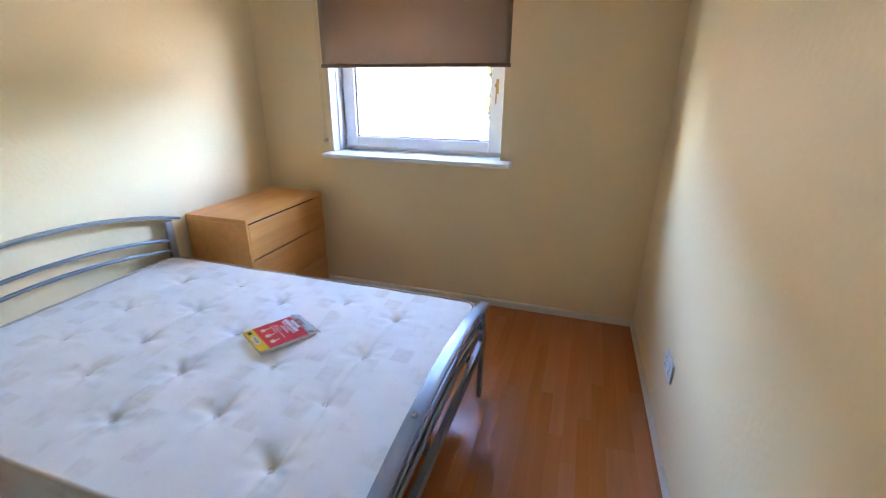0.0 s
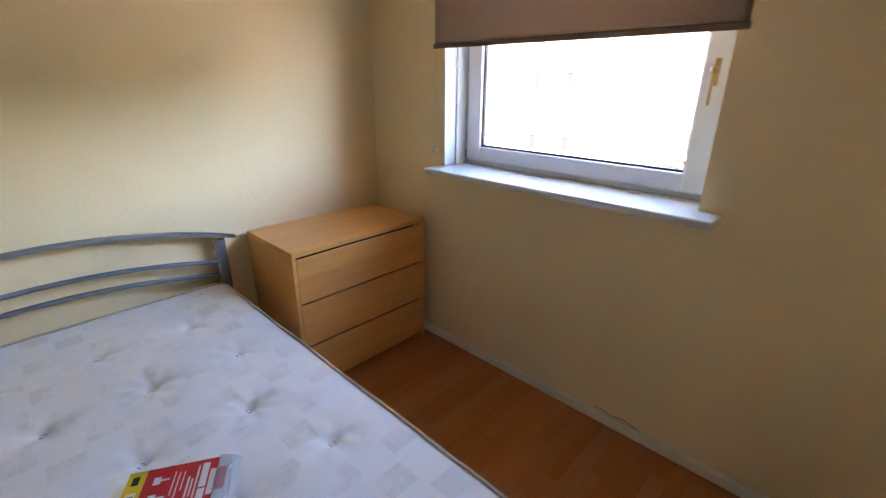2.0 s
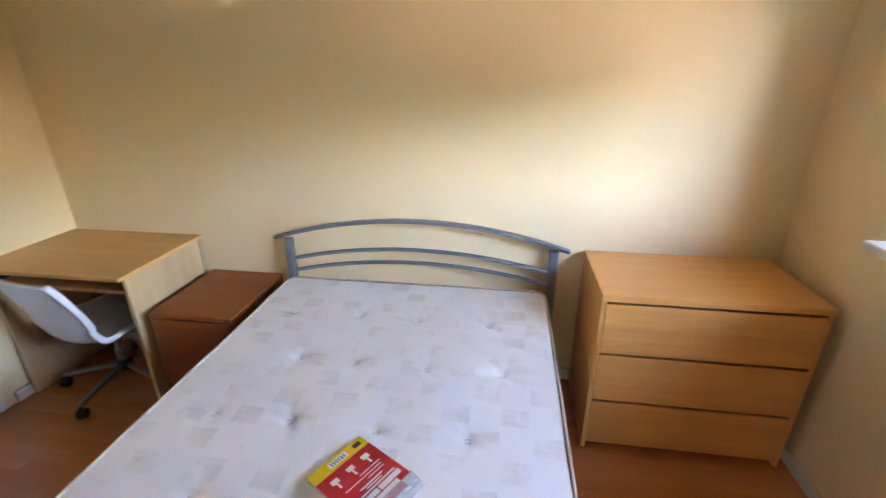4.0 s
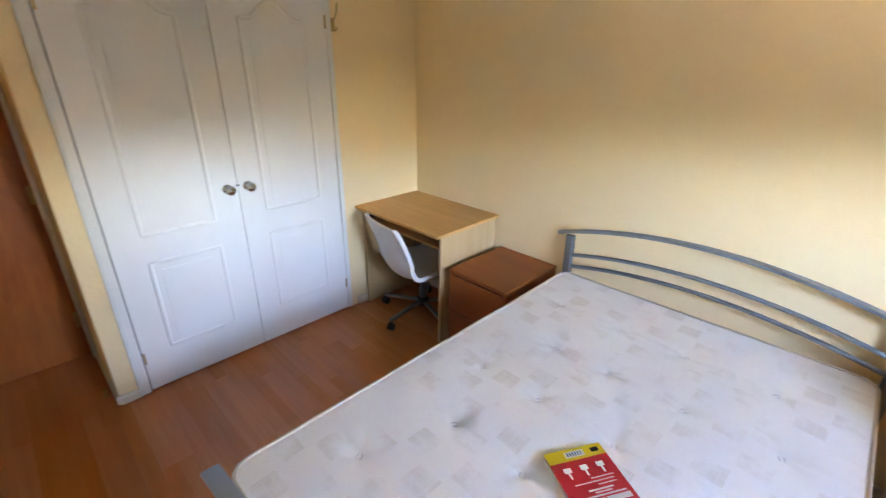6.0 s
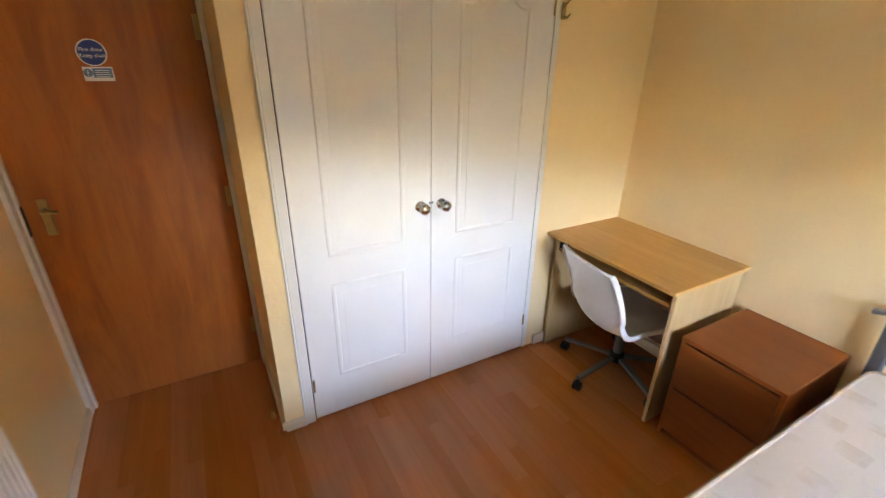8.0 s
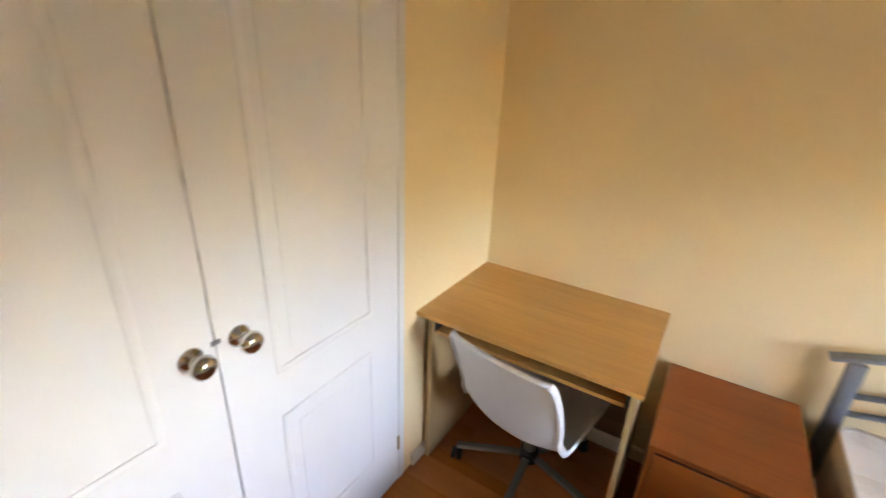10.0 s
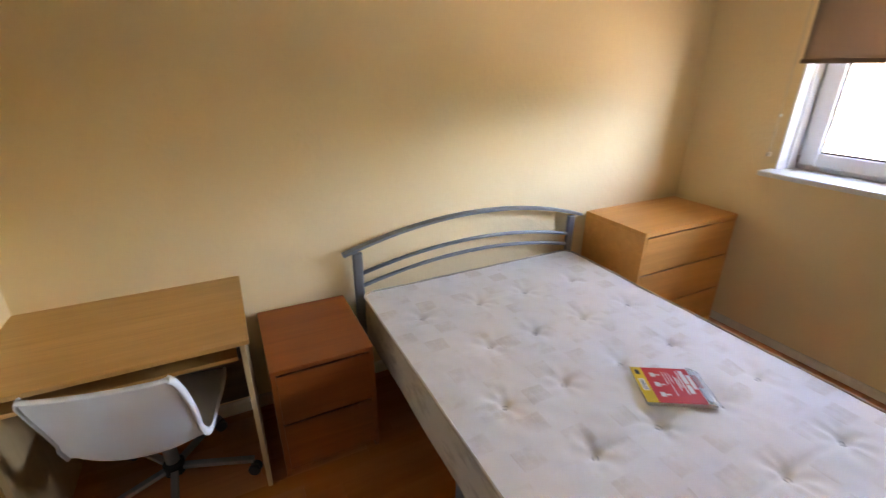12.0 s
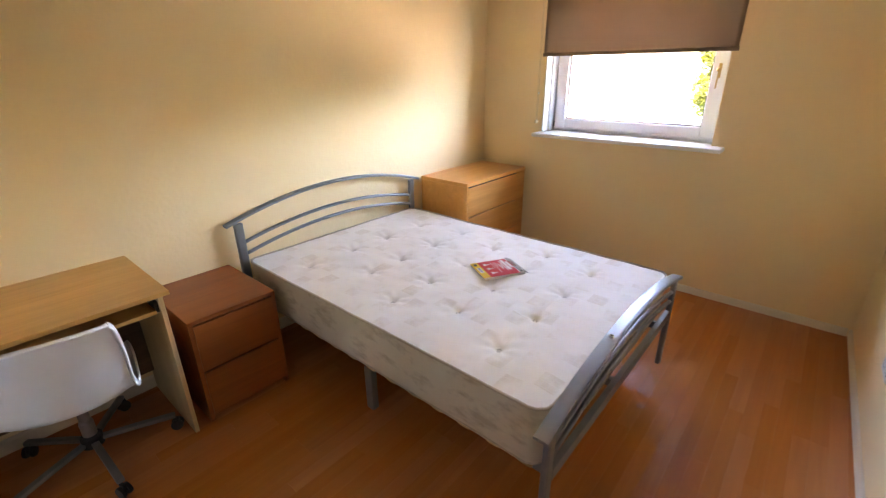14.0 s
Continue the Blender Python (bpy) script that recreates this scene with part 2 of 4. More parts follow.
def mattress_fabric():
    """White damask ticking with faint beige blocks of small squares."""
    m = Nodes("white_damask_ticking", 0.75)
    c = m.add("ShaderNodeTexCoord")
    sep = m.add("ShaderNodeSeparateXYZ")
    m.link(c.outputs["Object"], sep.inputs[0])
    wob = m.math("MULTIPLY", m.math("SUBTRACT", m.noise(m.coords(), 9.0, 3.0), 0.5), 0.02)
    x = m.math("ADD", sep.outputs[0], wob)
    y = m.math("SUBTRACT", m.math("MULTIPLY", sep.outputs[1], 1.0), wob)
    row = m.math("FLOOR", m.math("DIVIDE", x, 0.105))
    ys = m.math("ADD", y, m.math("MULTIPLY", m.math("FLOORED_MODULO", row, 2.0), 0.095))
    fx = m.math("FRACT", m.math("DIVIDE", x, 0.105))
    fy = m.math("FRACT", m.math("DIVIDE", ys, 0.19))
    inx = m.math("MULTIPLY", m.math("GREATER_THAN", fx, 0.1), m.math("LESS_THAN", fx, 0.82))
    iny = m.math("LESS_THAN", fy, 0.46)
    gx = m.math("FRACT", m.math("DIVIDE", x, 0.0263))
    gy = m.math("FRACT", m.math("DIVIDE", ys, 0.0297))
    cells = m.math("MULTIPLY", m.math("GREATER_THAN", gx, 0.14), m.math("GREATER_THAN", gy, 0.14))
    cells = m.math("ADD", m.math("MULTIPLY", cells, 0.4), 0.6)
    fade = m.ramp(m.noise(m.coords(), 6.5, 4.0, 0.6), (0.44, (0, 0, 0)), (0.60, (1, 1, 1)))
    mask = m.math("MULTIPLY", m.math("MULTIPLY", inx, iny), m.math("MULTIPLY", cells, fade))
    weave = m.noise(m.coords(), 420.0, 3.0)
    stain = m.noise(m.coords(), 2.2, 6.0)
    base = m.ramp(stain, (0.35, (0.80, 0.765, 0.70)), (0.65, (0.86, 0.835, 0.785)))
    m.colour(m.mix(m.math("MULTIPLY", mask, 0.34), base, (0.56, 0.47, 0.35)))
    m.bsdf.inputs["Sheen Weight"].default_value = 0.25
    m.bump(m.math("ADD", m.math("MULTIPLY", weave, 0.5), mask), 0.22, 0.0012)
    return m.mat


def blind_cloth():
    m = Nodes("brown_blind_cloth", 0.85)
    v = m.coords((1, 1, 1))
    weave = m.noise(m.coords((700, 700, 120)), 1.0, 2.0)
    big = m.noise(v, 2.5, 5.0)
    col = m.ramp(big, (0.3, (0.30, 0.215, 0.155)), (0.7, (0.335, 0.24, 0.175)))
    m.colour(col).bump(weave, 0.2, 0.0006)
    tr = m.add("ShaderNodeBsdfTranslucent")
    m.link(col, tr.inputs["Color"])
    mx = m.add("ShaderNodeMixShader")
    mx.inputs[0].default_value = 0.42
    m.link(m.bsdf.outputs[0], mx.inputs[1])
    m.link(tr.outputs[0], mx.inputs[2])
    m.link(mx.outputs[0], m.tree.nodes["Material Output"].inputs[0])
    return m.mat


def clear_pane(name="window_glass"):
    m = Nodes(name, 0.0)
    m.bsdf.inputs["Transmission Weight"].default_value = 1.0
    m.bsdf.inputs["IOR"].default_value = 1.03
    m.colour((0.97, 0.985, 0.98))
    return m.mat


LAMINATE, TICKING, CLOTH, GLASS = floor_laminate(), mattress_fabric(), blind_cloth(), clear_pane()
# beige side fabric with blotched pattern, darkened to hold the side's shade
m = Nodes("shaded_beige_border", 0.85)
v = m.coords()
blot = m.noise(m.coords((1.0, 1.0, 2.2)), 7.0, 5.0, 0.6)
m.colour(m.mix(m.ramp(blot, (0.52, (0, 0, 0)), (0.66, (0.7, 0.7, 0.7))), m.ramp(m.noise(v, 2.5, 5.0), (0.3, (0.58, 0.49, 0.37)), (0.7, (0.68, 0.60, 0.48))), (0.40, 0.32, 0.23)))
m.bump(m.noise(v, 380.0, 3.0), 0.2, 0.001)
BORDER = m.mat
PIPING = plain("beige_piping", (0.52, 0.43, 0.32), 0.8)
TUFT = plain("tuft_thread", (0.62, 0.60, 0.58), 0.85)

# ---- the room ----
TOP = 2.40          # ceiling height
FRONT, REAR = -3.742, -4.36   # wardrobe wall, door wall
DEEP = -4.9


def side(y):
    """The far side wall runs slightly out of square."""
    return 2.836 - 0.0205 * y


def slab(name, outline, z0, z1, material, label, category="wall"):
    bm = bmesh.new()
    lo = [bm.verts.new((x, y, z0)) for x, y in outline]
    hi = [bm.verts.new((x, y, z1)) for x, y in outline]
    n = len(outline)
    bm.faces.new(lo)
    bm.faces.new(hi)
    for k in range(n):
        bm.faces.new((lo[k], lo[(k + 1) % n], hi[(k + 1) % n], hi[k]))
    bmesh.ops.recalc_face_normals(bm, faces=bm.faces)
    return setting(part(name, bm, material), label, category)


slab("wall_west", [(0, 0.0), (-0.2, 0.0), (-0.2, DEEP), (0, DEEP)], 0, TOP, CREAM, "cream painted textured plaster wall behind the headboard")
slab("wall_east", [(side(0.0), 0.0), (side(DEEP), DEEP), (side(DEEP) + 0.2, DEEP), (side(0.0) + 0.2, 0.0)], 0, TOP, CREAM, "cream painted plaster wall with radiator and socket")

# window wall with its opening
WX0, WX1, WZ0, WZ1 = 0.59, 1.856, 1.055, 2.14
bm = bmesh.new()
add_box(bm, (-0.2, 0.0, 0), (WX0, 0.30, TOP))
add_box(bm, (WX1, 0.0, 0), (3.05, 0.30, TOP))
add_box(bm, (WX0, 0.0, 0), (WX1, 0.30, WZ0))
add_box(bm, (WX0, 0.0, WZ1), (WX1, 0.30, TOP))
setting(part("wall_north", bm, CREAM), "cream painted plaster wall around the window", "wall")

# wardrobe wall: short return beside the desk, header, and the outer corner by the door
bm = bmesh.new()
add_box(bm, (0.0, FRONT - 0.1, 0), (0.650, FRONT, TOP))
add_box(bm, (0.650, FRONT - 0.1, 2.06), (1.985, FRONT, TOP))
add_box(bm, (1.985, FRONT - 0.1, 0), (2.088, FRONT, TOP), 0.004)
add_box(bm, (2.0, REAR - 0.1, 0), (2.088, FRONT - 0.1, TOP))
setting(part("wall_south", bm, CREAM), "cream painted wall around the built-in wardrobe", "wall")
bm = bmesh.new()
add_box(bm, (2.088, REAR - 0.16, 2.03), (2.925, REAR - 0.02, TOP))
setting(part("wall_door_header", bm, CREAM), "cream painted wall above the door", "wall")
bm = bmesh.new()
add_box(bm, (-0.1, DEEP - 0.1, 0), (3.1, DEEP, TOP))
setting(part("wall_closing", bm, CREAM), "plain cream wall closing the wardrobe and passage", "wall")
setting(part("ceiling", box((-0.2, DEEP - 0.1, TOP), (3.15, 0.3, TOP + 0.12)), CEILING), "plain white painted ceiling", "ceiling")

floor = setting(part("floor", box((-0.2, DEEP - 0.1, -0.15), (3.15, 0.3, -0.011)), DARK), "glossy red-brown laminate plank floor", "floor")

# ---- skirting ----
SK, ST = 0.052, 0.014


def skirting(a, b, inward, height=SK):
    a, b, n = Vector((*a, 0)), Vector((*b, 0)), Vector((*inward, 0))
    bm = bmesh.new()
    d = ST
    prof = [(0, 0), (d, 0), (d, height - 0.012), (d - 0.004, height - 0.004), (d - 0.008, height), (0, height)]
    rows = [[bm.verts.new(p + n * u + Vector((0, 0, h))) for u, h in prof] for p in (a, b)]
    for k in range(6):
        bm.faces.new((rows[0][k], rows[0][(k + 1) % 6], rows[1][(k + 1) % 6], rows[1][k]))
    bm.faces.new(rows[0])
    bm.faces.new(rows[1][::-1])
    bmesh.ops.recalc_face_normals(bm, faces=bm.faces)
    setting(part("baseboard", bm, SKIRT), "low worn white painted skirting board", "skirting")


skirting((0.016, -0.001), (2.815, -0.001), (0, -1))
skirting((side(-0.001) - 0.001, -0.001), (side(-4.29) - 0.001, -4.29), (-1, 0))
skirting((0.001, -0.016), (0.001, FRONT + 0.016), (1, 0), 0.07)
skirting((0.016, FRONT + 0.001), (0.60, FRONT + 0.001), (0, 1), 0.06)
skirting((2.0, FRONT + 0.001), (2.09, FRONT + 0.001), (0, 1), 0.05)
skirting((2.089, FRONT), (2.089, REAR + 0.06), (1, 0), 0.05)

# a crack and lifted paint above the skirting under the window
bm = bmesh.new()
sweep(bm, [(1.60 + 0.03 * k, -0.0012, 0.060 + 0.005 * math.sin(k * 1.7) + 0.003 * math.sin(k * 4.1)) for k in range(8)], 0.0012, 0.0014, (0, 1, 0), 6)
tagged(part("paint_crack", bm, DARK), "dark crack of lifted paint above the skirting", "crack", "", "structure")

# ---- window ----
win = setting(thing("window_1", (0, 0, 0), "", ""), "white upvc casement window with a brass key handle", "window")
FY0, FY1 = 0.150, 0.215


def frame_ring(name, x0, x1, z0, z1, w, y0, y1, bevel, parent, material, foot=None):
    foot = foot or w
    bm = bmesh.new()
    add_box(bm, (x0, y0, z0), (x0 + w, y1, z1), bevel)
    add_box(bm, (x1 - w, y0, z0), (x1, y1, z1), bevel)
    add_box(bm, (x0 + w - 0.001, y0 + 0.0006, z0), (x1 - w + 0.001, y1, z0 + foot), bevel)
    add_box(bm, (x0 + w - 0.001, y0 + 0.0006, z1 - w), (x1 - w + 0.001, y1, z1), bevel)
    return part(name, bm, material, parent)


frame_ring("window_frame", 0.602, 1.855, 1.066, 2.14, 0.078, FY0 + 0.012, FY1, 0.004, win, UPVC)
sash = frame_ring("sash", 0.630, 1.832, 1.106, 2.10, 0.090, FY0 - 0.012, FY0 + 0.05, 0.008, win, UPVC, 0.076)
frame_ring("seal", 0.718, 1.744, 1.181, 2.012, 0.009, FY0 + 0.006, FY0 + 0.030, 0.001, win, SEAL)
pane = part("pane", box((0.718, FY0 + 0.014, 1.185), (1.744, FY0 + 0.034, 2.012)), GLASS, win)
pane.visible_shadow = False
part("reveal_lining", box((WX0 - 0.0005, -0.004, 1.08), (WX0 + 0.012, FY0 + 0.012, 2.138), 0.002), UPVC, win)
part("reveal_bead", box((WX0 + 0.012, 0.075, 1.08), (WX0 + 0.026, FY0 + 0.012, 2.138), 0.004), UPVC, win)
part("hinge", box((0.622, FY0 - 0.010, 1.115), (0.632, FY0 + 0.012, 1.16), 0.002), STEEL, win)
# handle with its key
handle = part("handle_plate", box((1.778, FY0 - 0.020, 1.500), (1.798, FY0 - 0.012, 1.592), 0.0035), BRASS, win, "worn brass handle plate")
bm = bmesh.new()
lathe(bm, [(0.008, -0.056), (0.013, -0.052), (0.013, -0.040), (0.007, -0.034), (0.007, -0.02)], (1.788, FY0, 1.553), "y", 14)
part("knob", bm, BRASS, handle, smooth=True)
bm = bmesh.new()
sweep(bm, [(1.788, FY0 - 0.044, 1.54), (1.788, FY0 - 0.046, 1.50), (1.786, FY0 - 0.040, 1.435)], 0.003, 0.005, (0, 1, 0), 8)
part("key", bm, BRASS, handle, "hanging brass key")
sill = setting(part("window_sill", box((0.562, -0.125, 1.050), (1.936, FY0 + 0.02, 1.081), 0.010, 4), GLOSS), "white painted window sill with rounded worn edge", "sill")

# ---- roller blind ----
CORD = plain("cream_cord", (0.62, 0.52, 0.38), 0.6)
blind = thing("roller_blind", (0, -0.09, 1.66), "brown fabric roller blind pulled half down over window", "blind")
bm = bmesh.new()
rows = []
for k in range(25):
    z = 0.012 + 0.55 * k / 24
    rows.append([bm.verts.new((0.612 + 1.289 * j / 40, 0.0025 * math.sin(j * 0.21 + 0.6) * (1 - k / 26), z)) for j in range(41)])
for r0, r1 in zip(rows, rows[1:]):
    for j in range(40):
        bm.faces.new((r0[j], r0[j + 1], r1[j + 1], r1[j]))
cloth = part("cloth", bm, CLOTH, blind, smooth=True)
cloth.modifiers.new("thick", "SOLIDIFY").thickness = 0.0016
bm = bmesh.new()
sweep(bm, [(0.606, 0, 0.008), (1.906, 0, 0.008)], 0.006, 0.012, (0, 1, 0), 12)
part("bottom_bar", bm, plain("blind_hem", (0.22, 0.145, 0.10), 0.8), blind, "darker hemmed bottom bar")
bm = bmesh.new()
lathe(bm, [(0.022, 0.60), (0.022, 1.915)], (0, 0.022, 0.575), "x", 20)
part("roller_tube", bm, CLOTH, blind)
for x in (0.588, 1.915):
    part("bracket", box((x, -0.01, 0.535), (x + 0.012, 0.089, 0.615), 0.003), SWITCH, blind)
chain = part("cord_loop", sweep(bmesh.new(), [(0.545, 0.070 + s * 0.010, z) for s, z in [(-1, 0.57), (-1, 0.2), (-1, -0.2), (-0.9, -0.47), (0, -0.5), (0.9, -0.47), (1, -0.2), (1, 0.2), (1, 0.57)]], 0.0011, 0.0011, (1, 0, 0), 6), CORD, blind, "thin cream bead cord")
part("cord_clip", box((0.539, 0.074, -0.285), (0.551, 0.0885, -0.268), 0.003), SWITCH, blind)
part("cord_clip", box((0.537, 0.056, -0.51), (0.553, 0.0885, -0.485), 0.003), CORD, blind)

# ---- entrance door ----
door = setting(thing("door_1", (0, REAR, 0), "", ""), "closed red-brown veneered flush fire door with stickers", "door")
part("leaf", box((2.112, -0.044, 0.006), (2.904, 0.0, 2.0), 0.003), DOOR_WOOD, door)
bm = bmesh.new()
sx = side(REAR) - 0.001
add_box(bm, (2.905, -0.06, 0), (sx, 0.070, 2.03), 0.003)
add_box(bm, (2.894, 0.003, 0), (2.9048, 0.026, 2.0), 0.003)
add_box(bm, (2.089, -0.06, 0), (2.111, 0.055, 2.03), 0.003)
add_box(bm, (2.111, -0.06, 2.003), (2.905, 0.060, 2.03), 0.003)
part("door_frame", bm, GLOSS, door, "white painted door lining")
for z in (1.747, 1.0, 0.25):
    bm = bmesh.new()
    lathe(bm, [(0.006, -0.05), (0.006, 0.05)], (2.1125, 0.008, z), "z", 10)
    add_box(bm, (2.113, -0.002, z - 0.05), (2.135, 0.002, z + 0.05), 0.0005)
    part("hinge", bm, BRASS, door)
bm = bmesh.new()
add_box(bm, (2.806, 0.0005, 0.92), (2.842, 0.009, 1.08), 0.006)
plate = part("handle_plate", bm, BRASS, door, "tarnished brass lever plate")
bm = bmesh.new()
sweep(bm, [(2.824, 0.006, 1.035), (2.824, 0.05, 1.035), (2.815, 0.056, 1.035), (2.795, 0.056, 1.034), (2.772, 0.052, 1.030)], 0.008, 0.010, (0, 0, 1), 10)
part("lever", bm, BRASS, plate, smooth=True)
part("strike_plate", box((2.892, 0.0002, 0.93), (2.8935, 0.028, 1.06), 0.0005), BLACK, door)

SIGN_BLUE = plain("sign_blue", (0.012, 0.06, 0.28), 0.4, 0.0, 0.05)
SIGN_WHITE = plain("sign_white", (0.78, 0.79, 0.80), 0.4, 0.0, 0.05)
SIGN_PALE = plain("sign_pale_blue", (0.10, 0.24, 0.42), 0.4, 0.0, 0.1)
facing = Matrix.Rotation(math.pi, 4, "Z") @ Matrix.Rotation(math.pi / 2, 4, "X")
sign = thing("door_sign", (2.513, REAR, 1.642), "round blue fire door sticker with white lettering", "sign")
bm = bmesh.new()
lathe(bm, [(0.050, 0.0005), (0.050, 0.0012)], (0, 0, 0), "y", 40)
part("rim", bm, SIGN_WHITE, sign)
bm = bmesh.new()
lathe(bm, [(0.0455, 0.0012), (0.0455, 0.0018)], (0, 0, 0), "y", 40)
part("disc", bm, SIGN_BLUE, sign)
lettering("lettering", "Fire door", 0.021, Matrix.Translation((0, 0.0022, 0.011)) @ facing, SIGN_WHITE, sign)
lettering("lettering", "Keep shut", 0.021, Matrix.Translation((0, 0.0022, -0.011)) @ facing, SIGN_WHITE, sign)
note = thing("notice_sticker", (2.508, REAR, 1.563), "small white and blue notice sticker on the door", "sign")
part("backing", box((-0.050, 0.0005, -0.027), (0.050, 0.0012, 0.027)), SIGN_WHITE, note)
part("text_panel", box((-0.046, 0.0012, -0.014), (0.018, 0.0017, 0.021)), SIGN_PALE, note)
for k in range(4):
    part("text_bar", box((-0.04 + 0.004 * (k % 2), 0.0017, 0.012 - 0.008 * k), (0.010, 0.0021, 0.0145 - 0.008 * k)), SIGN_WHITE, note)
bm = bmesh.new()
lathe(bm, [(0.0155, 0.0012), (0.0155, 0.0017)], (0.034, 0, 0.004), "y", 28)
part("symbol_disc", bm, SIGN_PALE, note)
part("symbol_bar", box((0.0325, 0.0017, -0.001), (0.0355, 0.0021, 0.014)), SIGN_WHITE, note)
part("symbol_dot", box((0.0322, 0.0017, -0.0075), (0.0358, 0.0021, -0.004)), SIGN_WHITE, note)

# ---- built-in wardrobe ----
ward = setting(part("wardrobe_frame", box((0.650, FRONT - 0.02, 0), (0.682, FRONT + 0.003, 2.06), 0.001), GLOSS), "white painted wardrobe door frame", "frame")
for lo, hi in (((1.950, FRONT - 0.02, 0), (1.992, FRONT + 0.012, 2.06)), ((0.682, FRONT - 0.02, 2.014), (1.950, FRONT + 0.012, 2.06))):
    part("frame_bar", box(lo, hi, 0.004), GLOSS, ward)
part("stop_bead", box((1.992, FRONT + 0.0005, 0), (2.001, FRONT + 0.018, 2.06), 0.003), GLOSS, ward)


def panel_outline(x0, x1, z0, z1, arch):
    pts = [(x0, z0), (x1, z0), (x1, z1)]
    if arch:
        w, c = (x1 - x0) / 2, (x0 + x1) / 2
        for k in range(1, 24):
            u = 1 - 2 * k / 24
            f = max(0.0, 1 - (abs(u) / 0.82)) if abs(u) < 0.82 else 0.0
            h = arch * (0.5 - 0.5 * math.cos(math.pi * f))
            pts.append((c + w * u, z1 + h))
    pts.append((x0, z1))
    return pts


def wardrobe_door(x0, x1, knob_x, hinge_x):
    d = thing("wardrobe_door", ((x0 + x1) / 2, FRONT + 0.004, 0.008), "closed white moulded panel wardrobe door with chrome knob", "door", "wardrobe doors")
    w = (x1 - x0) / 2
    part("leaf", box((-w, -0.034, 0), (w, 0, 2.0), 0.003), DOOR_WHITE, d)
    for z0, z1, arch in ((0.855, 1.84, 0.085), (0.225, 0.705, 0.0)):
        out = panel_outline(-w + 0.142, w - 0.142, z0, z1, arch)
        loop = []
        for k in range(len(out)):
            a, b = Vector(out[k]), Vector(out[(k + 1) % len(out)])
            steps = max(1, int((b - a).length / 0.06))
            loop += [a.lerp(b, s / steps) for s in range(steps)]
        mould = part("moulding", sweep(bmesh.new(), [(p[0], 0.0, p[1]) for p in loop], 0.004, 0.011, (0, 1, 0), 10, closed=True), DOOR_WHITE, d, smooth=True)
        cx, cz = 0.0, (z0 + z1) / 2
        inner = panel_outline(-w + 0.185, w - 0.185, z0 + 0.045, z1 - 0.045, arch * 0.9)
        bm = prism(bmesh.new(), inner, 0.0004, 0.0026)
        part("raised_panel", bm, DOOR_WHITE, d)
    bm = bmesh.new()
    lathe(bm, [(0.026, 0.0005), (0.026, 0.005), (0.018, 0.008), (0.010, 0.014), (0.010, 0.026), (0.022, 0.034), (0.027, 0.044), (0.026, 0.054), (0.018, 0.062), (0.006, 0.065)], (knob_x - (x0 + x1) / 2, 0, 1.01), "y", 24)
    part("knob", bm, CHROME, d, "polished chrome round knob", smooth=True)
    for z in (0.2, 1.85):
        part("hinge", box((hinge_x - (x0 + x1) / 2 - 0.005, 0.0005, z - 0.035), (hinge_x - (x0 + x1) / 2 + 0.005, 0.007, z + 0.035), 0.002), BRASS, d)


wardrobe_door(0.6865, 1.3155, 1.263, 0.692)
wardrobe_door(1.3185, 1.9445, 1.372, 1.938)
# near-black strips stand in for the shade in the gaps beside the doors
for x0, x1 in ((0.6822, 0.6863), (1.9447, 1.9498)):
    part("door_seal", box((x0, FRONT - 0.019, 0.01), (x1, FRONT - 0.006, 2.005)), DARK, ward)
bm = box((1.306, FRONT + 0.0045, 1.024), (1.328, FRONT + 0.008, 1.035), 0.001)
tagged(part("latch", bm, STEEL), "small steel catch between the wardrobe doors", "latch")
part_hook = thing("coat_hook", (0.646, FRONT + 0.012, 1.86), "bent metal coat hook on the wardrobe frame", "hook")
part("plate", box((-0.012, 0.0005, -0.05), (0.012, 0.004, 0.02), 0.001), BRASS, part_hook)
bm = bmesh.new()
sweep(bm, [(0, 0.003, -0.035), (0, 0.03, -0.045), (0, 0.045, -0.03)], 0.004, 0.004, (1, 0, 0), 8)
sweep(bm, [(0, 0.003, 0.0), (0.0, 0.04, 0.03), (0, 0.06, 0.09)], 0.004, 0.004, (1, 0, 0), 8)
part("prongs", bm, BRASS, part_hook, smooth=True)

stop = thing("door_stop", (2.130, -3.86, 0), "small brass door stop on the floor", "door stop")
bm = bmesh.new()
lathe(bm, [(0.014, 0.0), (0.014, 0.006), (0.007, 0.010), (0.007, 0.028), (0.010, 0.032), (0.010, 0.040)], (0, 0, 0), "z", 14)
part("post", bm, BRASS, stop)

# ---- radiator ----
RX, RL = 2.793, 0.545
rad = thing("radiator", (RX, -2.79, 0.0), "white ribbed panel radiator with slotted top grille", "radiator", turn=1.2)
bm = bmesh.new()
n = 36
prev = None
for k in range(n * 4 + 1):
    y = -RL + 0.014 + (2 * RL - 0.028) * k / (n * 4)
    x = 0.0 if k % 4 in (0, 1) else 0.011
    cur = [bm.verts.new((x, y, 0.225)), bm.verts.new((x, y, 0.770))]
    if prev:
        bm.faces.new((prev[0], cur[0], cur[1], prev[1]))
    prev = cur
add_box(bm, (0.011, -RL + 0.01, 0.22), (0.026, RL - 0.01, 0.785))
bmesh.ops.recalc_face_normals(bm, faces=bm.faces)
part("front_panel", bm, RADIATOR, rad)
part("back_panel", box((0.082, -RL + 0.01, 0.22), (0.096, RL - 0.01, 0.785)), RADIATOR, rad)
for s in (-1, 1):
    part("side_cover", box((-0.004, s * RL - 0.006, 0.22), (0.104, s * RL + 0.006, 0.800), 0.004), RADIATOR, rad)
